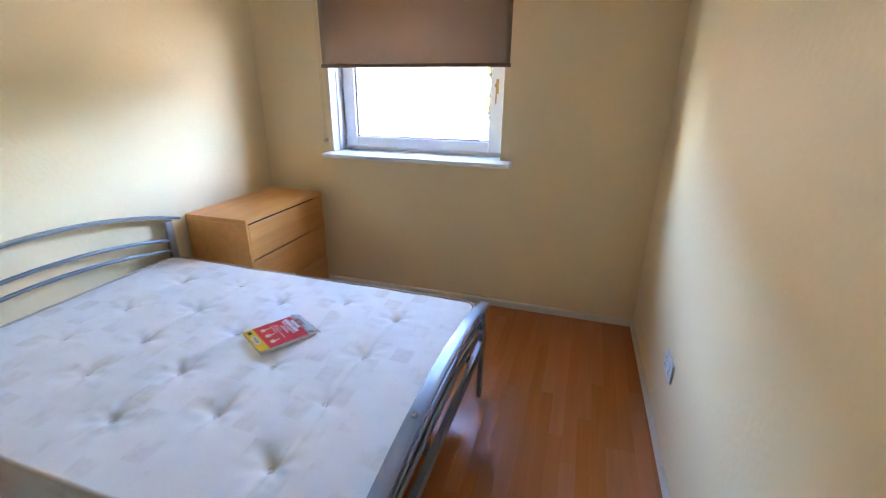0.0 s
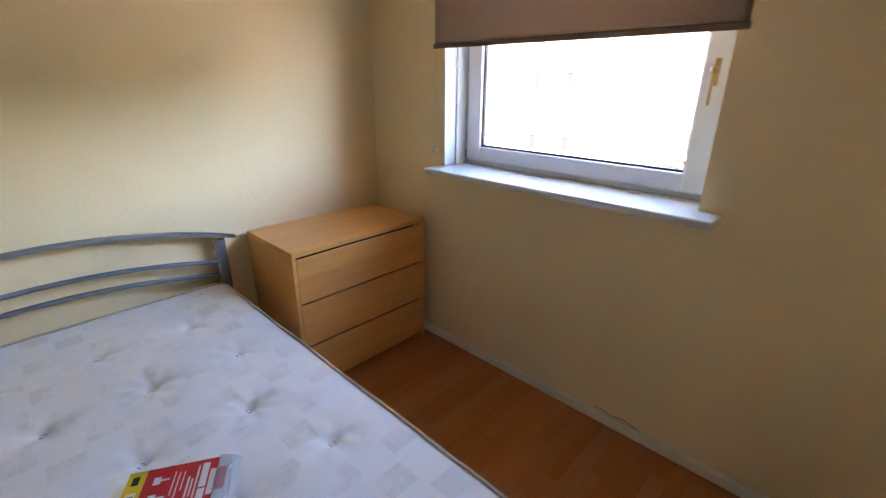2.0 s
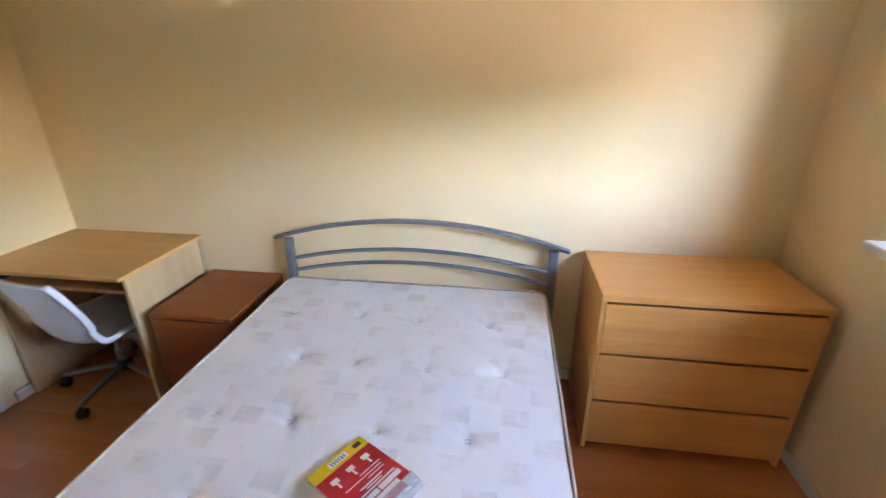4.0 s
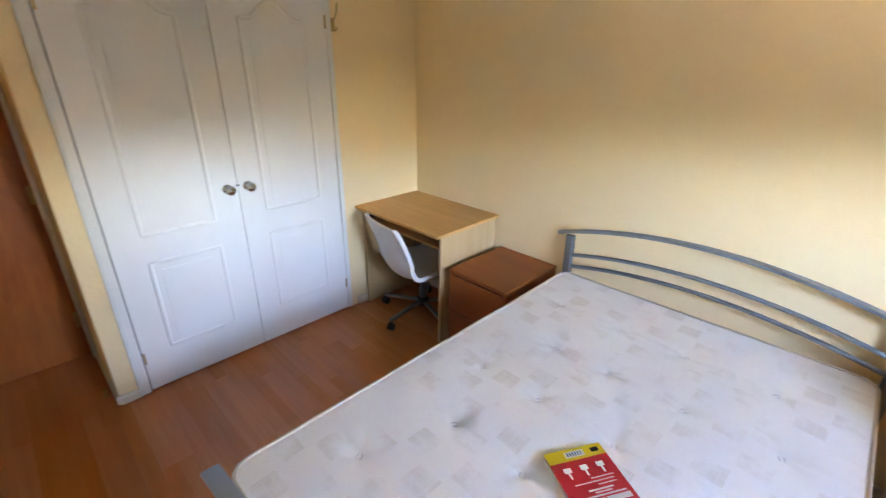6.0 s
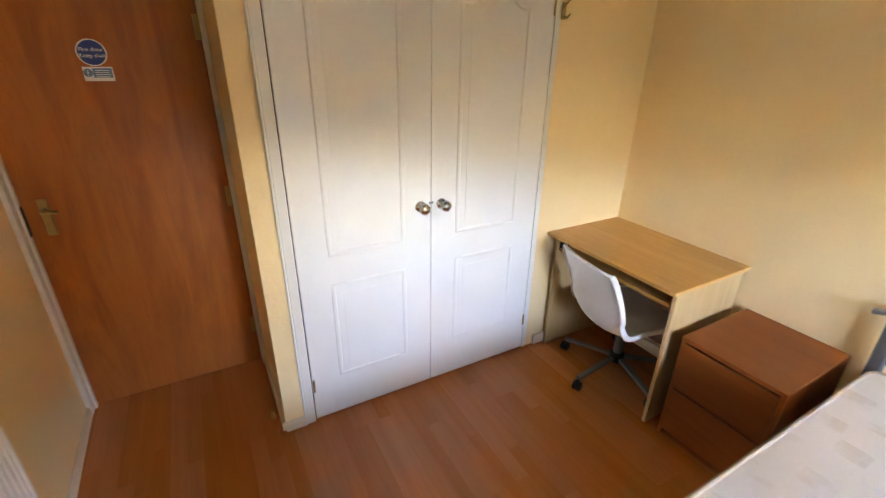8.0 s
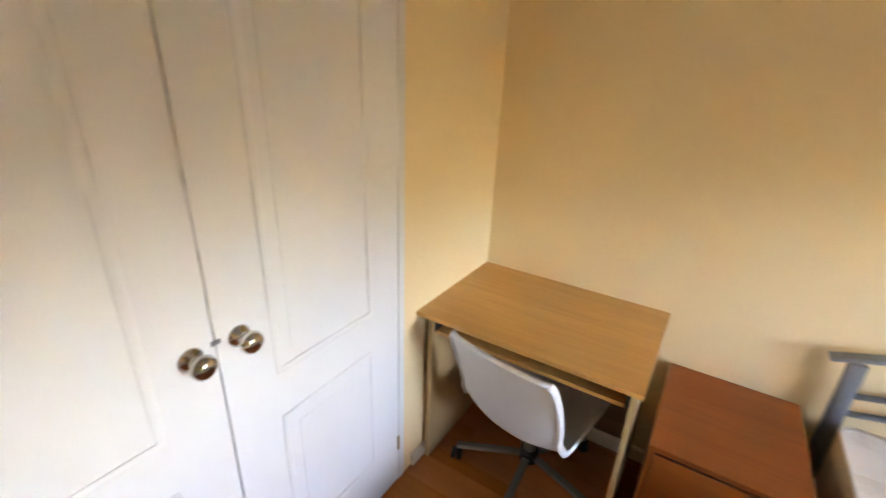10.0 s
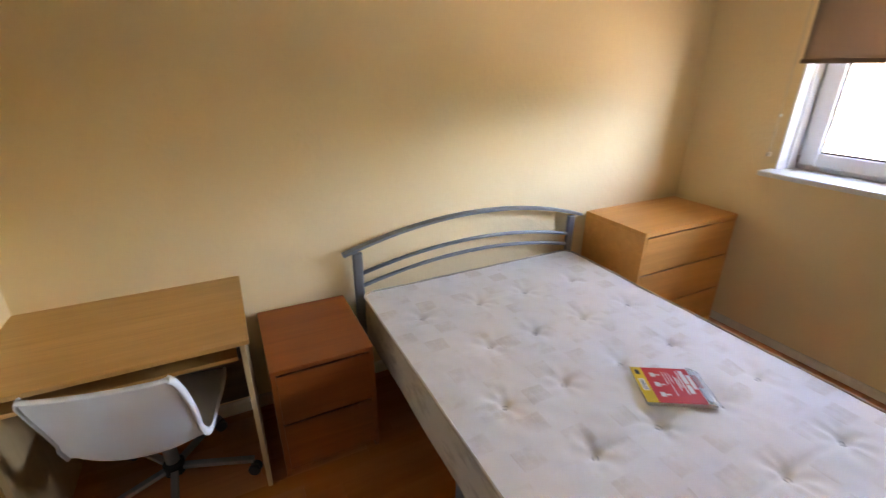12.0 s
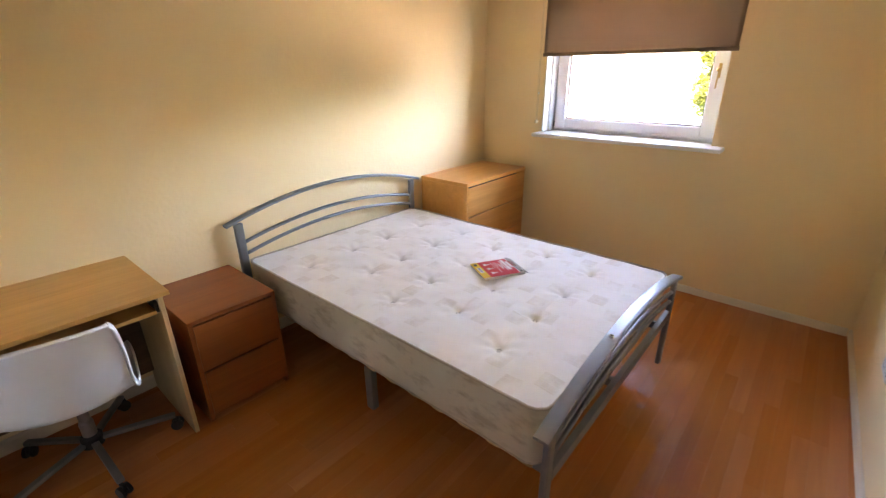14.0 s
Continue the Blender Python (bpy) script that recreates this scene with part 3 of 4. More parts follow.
part("top_edge", box((-0.006, -RL + 0.006, 0.766), (0.026, RL - 0.006, 0.806), 0.010, 4), RADIATOR, rad)
bm = bmesh.new()
add_box(bm, (0.094, -RL + 0.006, 0.785), (0.104, RL - 0.006, 0.803), 0.003)
for k in range(13):
    y = -RL + 0.012 + (2 * RL - 0.024) * k / 12
    add_box(bm, (0.025, y - 0.007, 0.790), (0.095, y + 0.007, 0.8025))
for k in range(6):
    x = 0.034 + 0.0105 * k
    add_box(bm, (x - 0.0022, -RL + 0.01, 0.792), (x + 0.0022, RL - 0.01, 0.801))
part("top_grille", bm, RADIATOR, rad)
# one near-black block for the fins and the shade between the panels
part("convector_fins", box((0.028, -RL + 0.02, 0.24), (0.080, RL - 0.02, 0.72)), DARK, rad)
for y in (-RL + 0.05, RL - 0.05):
    bm = bmesh.new()
    lathe(bm, [(0.0075, 0.0), (0.0075, 0.235)], (0.05, y, 0.0), "z", 12)
    part("pipe", bm, RADIATOR, rad)
part("bracket", box((0.096, -0.3, 0.35), (0.106, 0.3, 0.4)), RADIATOR, rad)

# ---- sockets and switch ----
def face_plate(name, y, z, w, h, label, category):
    ob = thing(name, (side(y), y, z), label, category, turn=1.1)
    part("plate", box((-0.010, -w / 2, -h / 2), (-0.0005, w / 2, h / 2), 0.003), SWITCH, ob)
    return ob


sock = face_plate("socket", -1.06, 0.395, 0.148, 0.088, "white double wall socket above the skirting", "socket")
for y in (-0.04, 0.04):
    part("rocker", box((-0.0135, y - 0.008, 0.018), (-0.010, y + 0.008, 0.034), 0.002), SWITCH, sock)
    for dy, dz in ((0, 0.004), (-0.011, -0.018), (0.011, -0.018)):
        part("slot", box((-0.0106, y + dy - 0.003, dz - 0.005), (-0.010, y + dy + 0.003, dz + 0.005)), BLACK, sock)
sw = face_plate("light_switch", -3.92, 1.385, 0.086, 0.086, "white single light switch beside the door", "switch")
part("rocker", box((-0.0145, -0.008, -0.014), (-0.010, 0.008, 0.014), 0.002), SWITCH, sw)

# ---- chest of drawers and bedside table ----
def drawer_unit(name, place, w, d, h, drawers, material, label, category, lid=0.028):
    """Origin at the back corner on the floor; depth along x, width along y."""
    ob = thing(name, place, label, category)
    t = 0.02
    part("side_panel", box((0, 0, 0), (d - 0.004, t, h - lid), 0.0015), material, ob)
    part("side_panel", box((0, w - t, 0), (d - 0.004, w, h - lid), 0.0015), material, ob)
    part("top", box((0, -0.001, h - lid), (d, w + 0.001, h), 0.003), material, ob)
    part("back_panel", box((0.002, t, 0.03), (0.008, w - t, h - lid)), material, ob)
    part("plinth", box((d - 0.06, t, 0), (d - 0.04, w - t, 0.055)), material, ob)
    # near-black filler block that gives the drawer gaps their shade
    part("carcass", box((0.01, t, 0.05), (d - 0.075, w - t, h - lid - 0.004)), DARK, ob)
    z0, z1 = 0.035, h - lid
    step = (z1 - z0) / drawers
    for k in range(drawers):
        a, b = z0 + step * k + 0.001, z0 + step * (k + 1) - 0.010
        bm = bmesh.new()
        prof = [(d - 0.022, a), (d - 0.002, a), (d - 0.002, b - 0.002), (d - 0.004, b), (d - 0.022, b - 0.010)]
        f = [[bm.verts.new((x, y, z)) for x, z in prof] for y in (t + 0.0005, w - t - 0.0005)]
        bm.faces.new(f[0])
        bm.faces.new(f[1][::-1])
        for j in range(5):
            bm.faces.new((f[0][j], f[0][(j + 1) % 5], f[1][(j + 1) % 5], f[1][j]))
        bmesh.ops.recalc_face_normals(bm, faces=bm.faces)
        part("drawer_front", bm, material, ob)
        part("drawer_box", box((0.03, t + 0.01, a + 0.02), (d - 0.0225, w - t - 0.01, b - 0.03)), material, ob)
    return ob


drawer_unit("chest_of_drawers", (0.022, -0.882, 0), 0.825, 0.468, 0.78, 3, BEECH, "light beech veneer chest of three drawers beside the bed", "chest of drawers")
drawer_unit("bedside_table", (0.016, -2.900, 0), 0.413, 0.500, 0.548, 2, BROWN, "dark red-brown two-drawer bedside table next to the desk", "bedside table", 0.019)

# ---- desk ----
desk = thing("desk", (0.004, -3.740, 0), "small oak-effect desk with a pull-out keyboard shelf", "desk")
DW = 0.795
part("desktop", box((0, -0.004, 0.732), (0.567, DW, 0.750), 0.002), OAK, desk)
part("side_panel", box((0.02, 0.02, 0), (0.520, 0.038, 0.732), 0.0015), OAK_SIDE, desk)
part("side_panel", box((0.02, DW - 0.034, 0), (0.520, DW - 0.016, 0.732), 0.0015), OAK_SIDE, desk)
# brown back panel, its wood darkened to carry the shade under the desktop
part("back_panel", box((0.06, 0.038, 0.14), (0.076, DW - 0.034, 0.732)), wood("desk_back_shaded_brown", (0.20, 0.10, 0.045), (0.14, 0.065, 0.028), "y", 0.5), desk)
part("keyboard_shelf", box((0.13, 0.052, 0.640), (0.510, DW - 0.048, 0.656), 0.0015), OAK, desk)
for y0, y1 in ((0.0385, 0.052), (DW - 0.048, DW - 0.0345)):
    part("runner", box((0.14, y0, 0.641), (0.50, y1, 0.69)), BLACK, desk)

# ---- swivel chair ----
chair = thing("swivel_chair", (0.345, -3.312, 0), "white plastic shell swivel chair pushed under the desk", "chair", turn=-11)


def spline(pts, n):
    out = []
    for i in range(n):
        u = i / (n - 1) * (len(pts) - 1)
        k = min(int(u), len(pts) - 2)
        f = u - k
        p = [Vector(pts[max(0, min(len(pts) - 1, k + d))]) for d in (-1, 0, 1, 2)]
        out.append(0.5 * ((2 * p[1]) + (p[2] - p[0]) * f + (2 * p[0] - 5 * p[1] + 4 * p[2] - p[3]) * f * f + (3 * p[1] - p[0] - 3 * p[2] + p[3]) * f ** 3))
    return out


# rows: depth, height, half width, lift of the edges (x towards the back)
SHELL = [((-0.215, 0.375, 0.19), 0.00), ((-0.19, 0.405, 0.21), 0.004), ((-0.08, 0.400, 0.222), 0.015), ((0.06, 0.388, 0.224), 0.030), ((0.150, 0.366, 0.222), 0.040),
         ((0.208, 0.380, 0.214), 0.050), ((0.245, 0.450, 0.208), 0.048), ((0.270, 0.555, 0.210), 0.038), ((0.296, 0.645, 0.209), 0.028), ((0.318, 0.718, 0.202), 0.018), ((0.325, 0.743, 0.190), 0.012)]
centre = spline([r[0] for r in SHELL], 44)
lifts = spline([(r[1], 0, 0) for r in SHELL], 44)
bm = bmesh.new()
grid = []
for i, (c, l) in enumerate(zip(centre, lifts)):
    nx = centre[min(i + 1, 43)] - centre[max(i - 1, 0)]
    nrm = Vector((-nx[1], 0, nx[0])).normalized()
    row = []
    for j in range(25):
        u = -1 + 2 * j / 24
        lift = l[0] * (abs(u) ** 2.2) + 0.012 * max(0, abs(u) - 0.88) / 0.12 * (0.4 if i > 26 else -0.6)
        p = Vector((c[0], c[2] * u, c[1])) + nrm * lift
        row.append(bm.verts.new(p))
    grid.append(row)
for r0, r1 in zip(grid, grid[1:]):
    for j in range(24):
        bm.faces.new((r0[j], r0[j + 1], r1[j + 1], r1[j]))
bmesh.ops.recalc_face_normals(bm, faces=bm.faces)
edge_grid = [[v.co.copy() for v in r] for r in grid]
shell = part("shell", bm, PLASTIC, chair, smooth=True)
sol = shell.modifiers.new("thick", "SOLIDIFY")
sol.thickness, sol.offset = 0.009, 0.0
shell.modifiers.new("round", "BEVEL").width = 0.003
for j in (0, -1):
    part("side_rim", sweep(bmesh.new(), [r[j] for r in edge_grid], 0.007, 0.016, (0, 1, 0), 10), PLASTIC, chair, "thick rolled white rim", True)
part("top_rim", sweep(bmesh.new(), edge_grid[-1], 0.012, 0.008, (1, 0, 0.1), 10), PLASTIC, chair, "thick rolled white rim", True)
bm = bmesh.new()
lathe(bm, [(0.012, 0.11), (0.026, 0.12), (0.026, 0.20), (0.020, 0.21), (0.020, 0.31), (0.014, 0.315), (0.014, 0.352)], (0, 0, 0), "z", 18)
part("gas_column", bm, STEEL, chair, smooth=False)
bm = bmesh.new()
lathe(bm, [(0.030, 0.072), (0.040, 0.080), (0.040, 0.125), (0.030, 0.135)], (0, 0, 0), "z", 20)
part("hub", bm, BLACK, chair)
part("seat_plate", box((-0.10, -0.09, 0.350), (0.10, 0.09, 0.372), 0.004), BLACK, chair)
for k in range(5):
    q = radians(14 + 72 * k)
    dx, dy = math.cos(q), math.sin(q)
    bm = bmesh.new()
    sweep(bm, [(0.03 * dx, 0.03 * dy, 0.102), (0.15 * dx, 0.15 * dy, 0.092), (0.305 * dx, 0.305 * dy, 0.076)], 0.010, 0.014, (0, 0, 1), 12, True)
    leg = part("leg", bm, STEEL, chair)
    bm = bmesh.new()
    cx, cy = 0.305 * dx, 0.305 * dy
    for s in (-1, 1):
        lathe(bm, [(0.008, s * 0.006), (0.024, s * 0.006), (0.026, s * 0.012), (0.024, s * 0.020), (0.008, s * 0.021)], (0, 0, 0), "y", 16)
    add_box(bm, (-0.012, -0.007, 0.0), (0.014, 0.007, 0.036), 0.003)
    a = q * 2.3 + k
    for v in bm.verts:
        x, y, z = v.co
        v.co = (cx + x * math.cos(a) - y * math.sin(a), cy + x * math.sin(a) + y * math.cos(a), z + 0.0265)
    part("castor", bm, BLACK, leg)

# ---- bed frame ----
bed = thing("bed_frame", (0, 0, 0), "grey-blue metal double bed frame with arched ends", "bed")
Y0, Y1 = -2.405, -1.030     # posts


def arch(x, ya, yb, z_end, z_mid, n=28):
    return [(x, ya + (yb - ya) * k / n, z_end + (z_mid - z_end) * (1 - (2 * k / n - 1) ** 2)) for k in range(n + 1)]


HX, FX = 0.046, 1.998
for y in (Y0, Y1):
    part("head_post", sweep(bmesh.new(), [(HX, y, 0), (HX, y, 0.775)], 0.013, 0.024, (1, 0, 0), 16, True), METAL, bed)
part("head_top_rail", sweep(bmesh.new(), arch(HX, Y0 - 0.072, Y1 + 0.072, 0.776, 0.897), 0.022, 0.009, (1, 0, 0), 14, True), METAL, bed)
part("head_rail", sweep(bmesh.new(), arch(HX, Y0 + 0.02, Y1 - 0.02, 0.660, 0.743), 0.010, 0.0105, (1, 0, 0), 12), METAL, bed, smooth=True)
part("head_rail", sweep(bmesh.new(), arch(HX, Y0 + 0.02, Y1 - 0.02, 0.590, 0.672), 0.010, 0.0105, (1, 0, 0), 12), METAL, bed, smooth=True)
part("head_cross_bar", box((HX - 0.012, Y0 + 0.02, 0.245), (HX + 0.012, Y1 - 0.02, 0.287), 0.003), METAL, bed)
for y in (Y0, Y1):
    part("foot_post", sweep(bmesh.new(), [(FX, y, 0), (FX, y, 0.525)], 0.013, 0.024, (1, 0, 0), 16, True), METAL, bed)
part("foot_top_rail", sweep(bmesh.new(), arch(FX, Y0 - 0.065, Y1 + 0.045, 0.525, 0.628), 0.027, 0.009, (1, 0, 0), 14, True), METAL, bed)
part("foot_rail", sweep(bmesh.new(), arch(FX, Y0 + 0.02, Y1 - 0.02, 0.455, 0.535), 0.010, 0.0105, (1, 0, 0), 12), METAL, bed, smooth=True)
part("foot_rail", sweep(bmesh.new(), arch(FX, Y0 + 0.02, Y1 - 0.02, 0.400, 0.475), 0.010, 0.0105, (1, 0, 0), 12), METAL, bed, smooth=True)
part("foot_cross_bar", box((FX - 0.013, Y0 + 0.02, 0.295), (FX + 0.013, Y1 - 0.02, 0.345), 0.003), METAL, bed)
for y in (Y0 + 0.075, Y1 - 0.075):
    part("side_rail", box((HX + 0.012, y - 0.010, 0.245), (FX - 0.012, y + 0.010, 0.287), 0.003), METAL, bed)
    part("middle_leg", box((1.00, y - 0.018, 0.0), (1.05, y + 0.018, 0.245), 0.004), METAL, bed)
part("centre_rail", box((HX + 0.012, -1.735, 0.245), (FX - 0.012, -1.705, 0.282)), METAL, bed)
for k in range(14):
    x = 0.14 + 1.76 * k / 13
    bm = bmesh.new()
    sweep(bm, [(x, Y0 + 0.030, 0.287), (x, (Y0 + Y1) / 2, 0.295), (x, Y1 - 0.030, 0.287)], 0.028, 0.005, (1, 0, 0), 8, True)
    part("slat", bm, OAK_SIDE, bed)
bm = bmesh.new()
lathe(bm, [(0.010, 0.0), (0.010, 0.006), (0.006, 0.010)], (FX, -1.95, 0.629), "z", 12)
part("bolt", bm, CHROME, bed)

# ---- mattress ----
MX0, MX1, MY0, MY1, MZ0, MZ1 = 0.078, 1.968, -2.400, -1.060, 0.302, 0.560
TUFTS = [(x, y) for x, ys in ((0.41, (-1.32, -1.635, -1.91, -2.215)), (0.738, (-1.255, -1.54, -1.815, -2.05)), (1.06, (-1.355, -1.645, -1.93, -2.19)),
         (1.356, (-1.245, -1.52, -1.79, -2.065)), (1.657, (-1.325, -1.625, -1.905, -2.185))) for y in ys]
mat_ob = thing("mattress", ((MX0 + MX1) / 2, (MY0 + MY1) / 2, MZ0), "white tufted double mattress with faint beige damask blocks", "mattress")
cx, cy = (MX0 + MX1) / 2, (MY0 + MY1) / 2
hx, hy, rc = (MX1 - MX0) / 2, (MY1 - MY0) / 2, 0.06
NX, NY = 190, 136


def rounded(u, v):
    """Plan of the mattress with rounded corners; u, v from -1 to 1."""
    x, y = u * hx, v * hy
    ax, ay = abs(x) - (hx - rc), abs(y) - (hy - rc)
    if ax > 0 and ay > 0:
        p, q = ax / rc, ay / rc
        x = math.copysign(hx - rc + rc * p * math.sqrt(1 - q * q / 2), x)
        y = math.copysign(hy - rc + rc * q * math.sqrt(1 - p * p / 2), y)
    return x, y


def top_height(x, y):
    h = MZ1 - MZ0
    edge = min(hx - abs(x), hy - abs(y))
    z = h + 0.010 * (1 - math.exp(-max(edge, 0) / 0.10))
    for k, (tx, ty) in enumerate(TUFTS):
        dx, dy = x + cx - tx, y + cy - ty
        r = math.hypot(dx, dy)
        if r > 0.24:
            continue
        q = math.atan2(dy, dx)
        z -= 0.018 * math.exp(-(r / 0.020) ** 2) + 0.013 * math.exp(-(r / 0.07) ** 2)
        z += 0.0026 * math.cos((5 + k % 3) * q + k * 1.3) * math.exp(-((r - 0.055) / 0.034) ** 2)
        fold = math.exp(-(dx / (0.008 + 0.05 * abs(dy))) ** 2) * math.exp(-(dy / 0.11) ** 2)
        z -= 0.0045 * fold * (1.0 if k % 2 else 0.6)
    seam = 1.668 + 0.022 * math.sin((y + cy + 1.3) * 5.2)
    if -2.26 < y + cy < -1.25:
        z -= 0.0042 * math.exp(-((x + cx - seam) / 0.009) ** 2)
    n = noise.noise(Vector((x * 5, y * 5, 1.7)))
    z += 0.004 * n + 0.0016 * noise.noise(Vector((x * 17, y * 17, 4.2)))
    return z


bm = bmesh.new()
rows = []
for i in range(NX + 1):
    row = []
    for j in range(NY + 1):
        x, y = rounded(-1 + 2 * i / NX, -1 + 2 * j / NY)
        row.append(bm.verts.new((x, y, top_height(x, y))))
    rows.append(row)
for r0, r1 in zip(rows, rows[1:]):
    for j in range(NY):
        bm.faces.new((r0[j], r1[j], r1[j + 1], r0[j + 1]))
bmesh.ops.recalc_face_normals(bm, faces=bm.faces)
rim_cover = [rows[i][0] for i in range(NX)] + [rows[NX][j] for j in range(NY)] + [rows[i][NY] for i in range(NX, 0, -1)] + [rows[0][j] for j in range(NY, 0, -1)]
rim_at = [v.co.copy() for v in rim_cover]
part("cover", bm, TICKING, mat_ob, smooth=True)
bm = bmesh.new()
rim_top = [bm.verts.new(c) for c in rim_at]
ring = rim_top
for s in range(1, 9):
    f = s / 8
    new_ring = []
    for v in rim_top:
        bulge = 1 + 0.005 * math.sin(math.pi * f) + 0.002 * math.sin(v.co.x * 11 + v.co.y * 13)
        bulge -= 0.016 * f ** 6
        new_ring.append(bm.verts.new((v.co.x * bulge, v.co.y * (1 + (bulge - 1) * 1.3), v.co.z * (1 - f) + 0.002 * f)))
    for k in range(len(ring)):
        k2 = (k + 1) % len(ring)
        bm.faces.new((ring[k], new_ring[k], new_ring[k2], ring[k2]))
    ring = new_ring
bm.faces.new(ring[::-1])
edge_top = [v.co.copy() for v in rim_top[::4]]
edge_low = [v.co.copy() for v in ring[::4]]
bmesh.ops.recalc_face_normals(bm, faces=bm.faces)
part("border", bm, BORDER, mat_ob, "beige side border with faint pattern, colour darkened as shade", True)
part("piping", sweep(bmesh.new(), [p * 1.002 + Vector((0, 0, 0.001)) for p in edge_top], 0.006, 0.006, (0, 0, 1), 8, closed=True), PIPING, mat_ob, "beige corded edge piping", True)
part("piping", sweep(bmesh.new(), [p * 1.002 + Vector((0, 0, 0.012)) for p in edge_low], 0.005, 0.005, (0, 0, 1), 8, closed=True), PIPING, mat_ob, "beige corded edge piping", True)
for k, (tx, ty) in enumerate(TUFTS):
    x, y = tx - cx, ty - cy
    z = top_height(x, y)
    bm = bmesh.new()
    q = 0.6 + k * 1.9
    for s in (-1, 1):
        off = Vector((math.cos(q), math.sin(q), 0)) * 0.004 * s
        d = Vector((-math.sin(q), math.cos(q), 0))
        c = Vector((x, y, z + 0.001)) + off
        sweep(bm, [c + d * (0.011 * math.cos(a)) + off * 1.2 * math.sin(a) + Vector((0, 0, 0.004 + 0.005 * math.sin(a))) for a in (0.0, 0.8, 1.57, 2.4, 3.14, 3.9, 4.7, 5.5)], 0.0016, 0.0016, (0, 0, 1), 6, closed=True)
    part("tuft", bm, TUFT, mat_ob)

# ---- packet on the mattress ----
RED = plain("red_card", (0.62, 0.022, 0.025), 0.37, 0.0, 0.1)
YELLOW = plain("yellow_card", (0.72, 0.50, 0.02), 0.37, 0.0, 0.1)
CARD = plain("white_card", (0.75, 0.72, 0.68), 0.4)
m = Nodes("clear_plastic_wrap", 0.15)
m.bsdf.inputs["Transmission Weight"].default_value = 0.85
m.bsdf.inputs["IOR"].default_value = 1.1
m.colour((0.85, 0.85, 0.85))
WRAP = m.mat
packet = thing("bedding_packet", (1.262, -1.620, 0.5680), "red and yellow flat packet in clear wrap on mattress", "packet", turn=60)
packet.scale = (0.90, 0.96, 1.0)
# long side along local x, yellow end at minus x
part("inner_pad", box((-0.128, -0.098, 0.0), (0.135, 0.098, 0.016), 0.006), CARD, packet)
part("red_panel", box((-0.085, -0.098, 0.0165), (0.098, 0.098, 0.0178)), RED, packet)
part("yellow_band", box((-0.130, -0.098, 0.0165), (-0.085, 0.098, 0.0178)), YELLOW, packet)
part("barcode_patch", box((-0.119, -0.035, 0.0178), (-0.096, 0.030, 0.0184)), CARD, packet)
for k in range(6):
    part("barcode_bar", box((-0.115, -0.028 + 0.009 * k, 0.0184), (-0.100, -0.024 + 0.009 * k, 0.0187)), SIGN_BLUE, packet)
part("text_bar", box((-0.117, 0.055, 0.0178), (-0.1, 0.082, 0.0182)), BLACK, packet)
for k in range(3):
    y = -0.055 + 0.055 * k
    part("icon", box((-0.062, y - 0.012, 0.0178), (-0.044, y + 0.012, 0.0182), 0.0001), CARD, packet)
    part("icon_stem", box((-0.044, y - 0.003, 0.0178), (-0.022, y + 0.003, 0.0182)), CARD, packet)
for x, y0, y1, w in ((-0.012, 0.0, 0.075, 0.003), (0.0, -0.06, 0.07, 0.003), (0.012, 0.01, 0.07, 0.003), (0.026, -0.03, 0.05, 0.005), (0.036, -0.015, 0.04, 0.004), (0.046, -0.05, 0.08, 0.005)):
    part("text_bar", box((x, y0, 0.0178), (x + w, y1, 0.0182)), CARD, packet)
part("title_bar", box((0.057, 0.008, 0.0178), (0.075, 0.085, 0.0182)), CARD, packet)
part("title_bar", box((0.057, -0.045, 0.0178), (0.075, 0.003, 0.0182)), CARD, packet)
part("title_bar", box((0.080, -0.02, 0.0178), (0.095, 0.06, 0.0182)), CARD, packet)
part("window_patch", box((0.100, -0.01, 0.0165), (0.122, 0.062, 0.0175)), RED, packet)
bm = bmesh.new()
rows = []
for i in range(9):
    rows.append([bm.verts.new((0.098 + 0.055 * i / 8, -0.100 + 0.2 * j / 10, 0.0182 * (1 - (i / 8) ** 2) + 0.004 + 0.006 * noise.noise(Vector((i * 0.7, j * 0.9, 3))) * (i / 8))) for j in range(11)])
for r0, r1 in zip(rows, rows[1:]):
    for j in range(10):
        bm.faces.new((r0[j], r1[j], r1[j + 1], r0[j + 1]))
wrap = part("plastic_end", bm, WRAP, packet, "crumpled clear plastic end", True)
wrap.modifiers.new("thick", "SOLIDIFY").thickness = 0.0006

# ---- outside ----
RENDER_WALL = painted("cream_render", (0.36, 0.34, 0.30), (0.32, 0.30, 0.265), 0.85, 8.0, 0.3)
ROOF_FELT = plain("grey_roof_felt", (0.045, 0.045, 0.048), 0.9, 0.0, 0.3)
BRICK = plain("buff_brick", (0.15, 0.09, 0.05), 0.9, 0.0, 0.3)
OUT_GLASS = plain("far_window_glass", (0.030, 0.031, 0.032), 0.6)
OUT_GLASS.node_tree.nodes["Principled BSDF"].inputs["Specular IOR Level"].default_value = 0.0
GRASS = painted("lawn", (0.018, 0.033, 0.006), (0.014, 0.026, 0.005), 0.9, 3.0, 0.5)
TARMAC = painted("pale_concrete", (0.44, 0.41, 0.345), (0.38, 0.355, 0.30), 0.9, 30.0, 0.4)
G = -5.2
bm = bmesh.new()
bmesh.ops.create_grid(bm, x_segments=2, y_segments=2, size=1500)
for v in bm.verts:
    v.co.z = G
setting(part("ground", bm, GRASS), "open grass ground outside reaching the horizon", "ground")
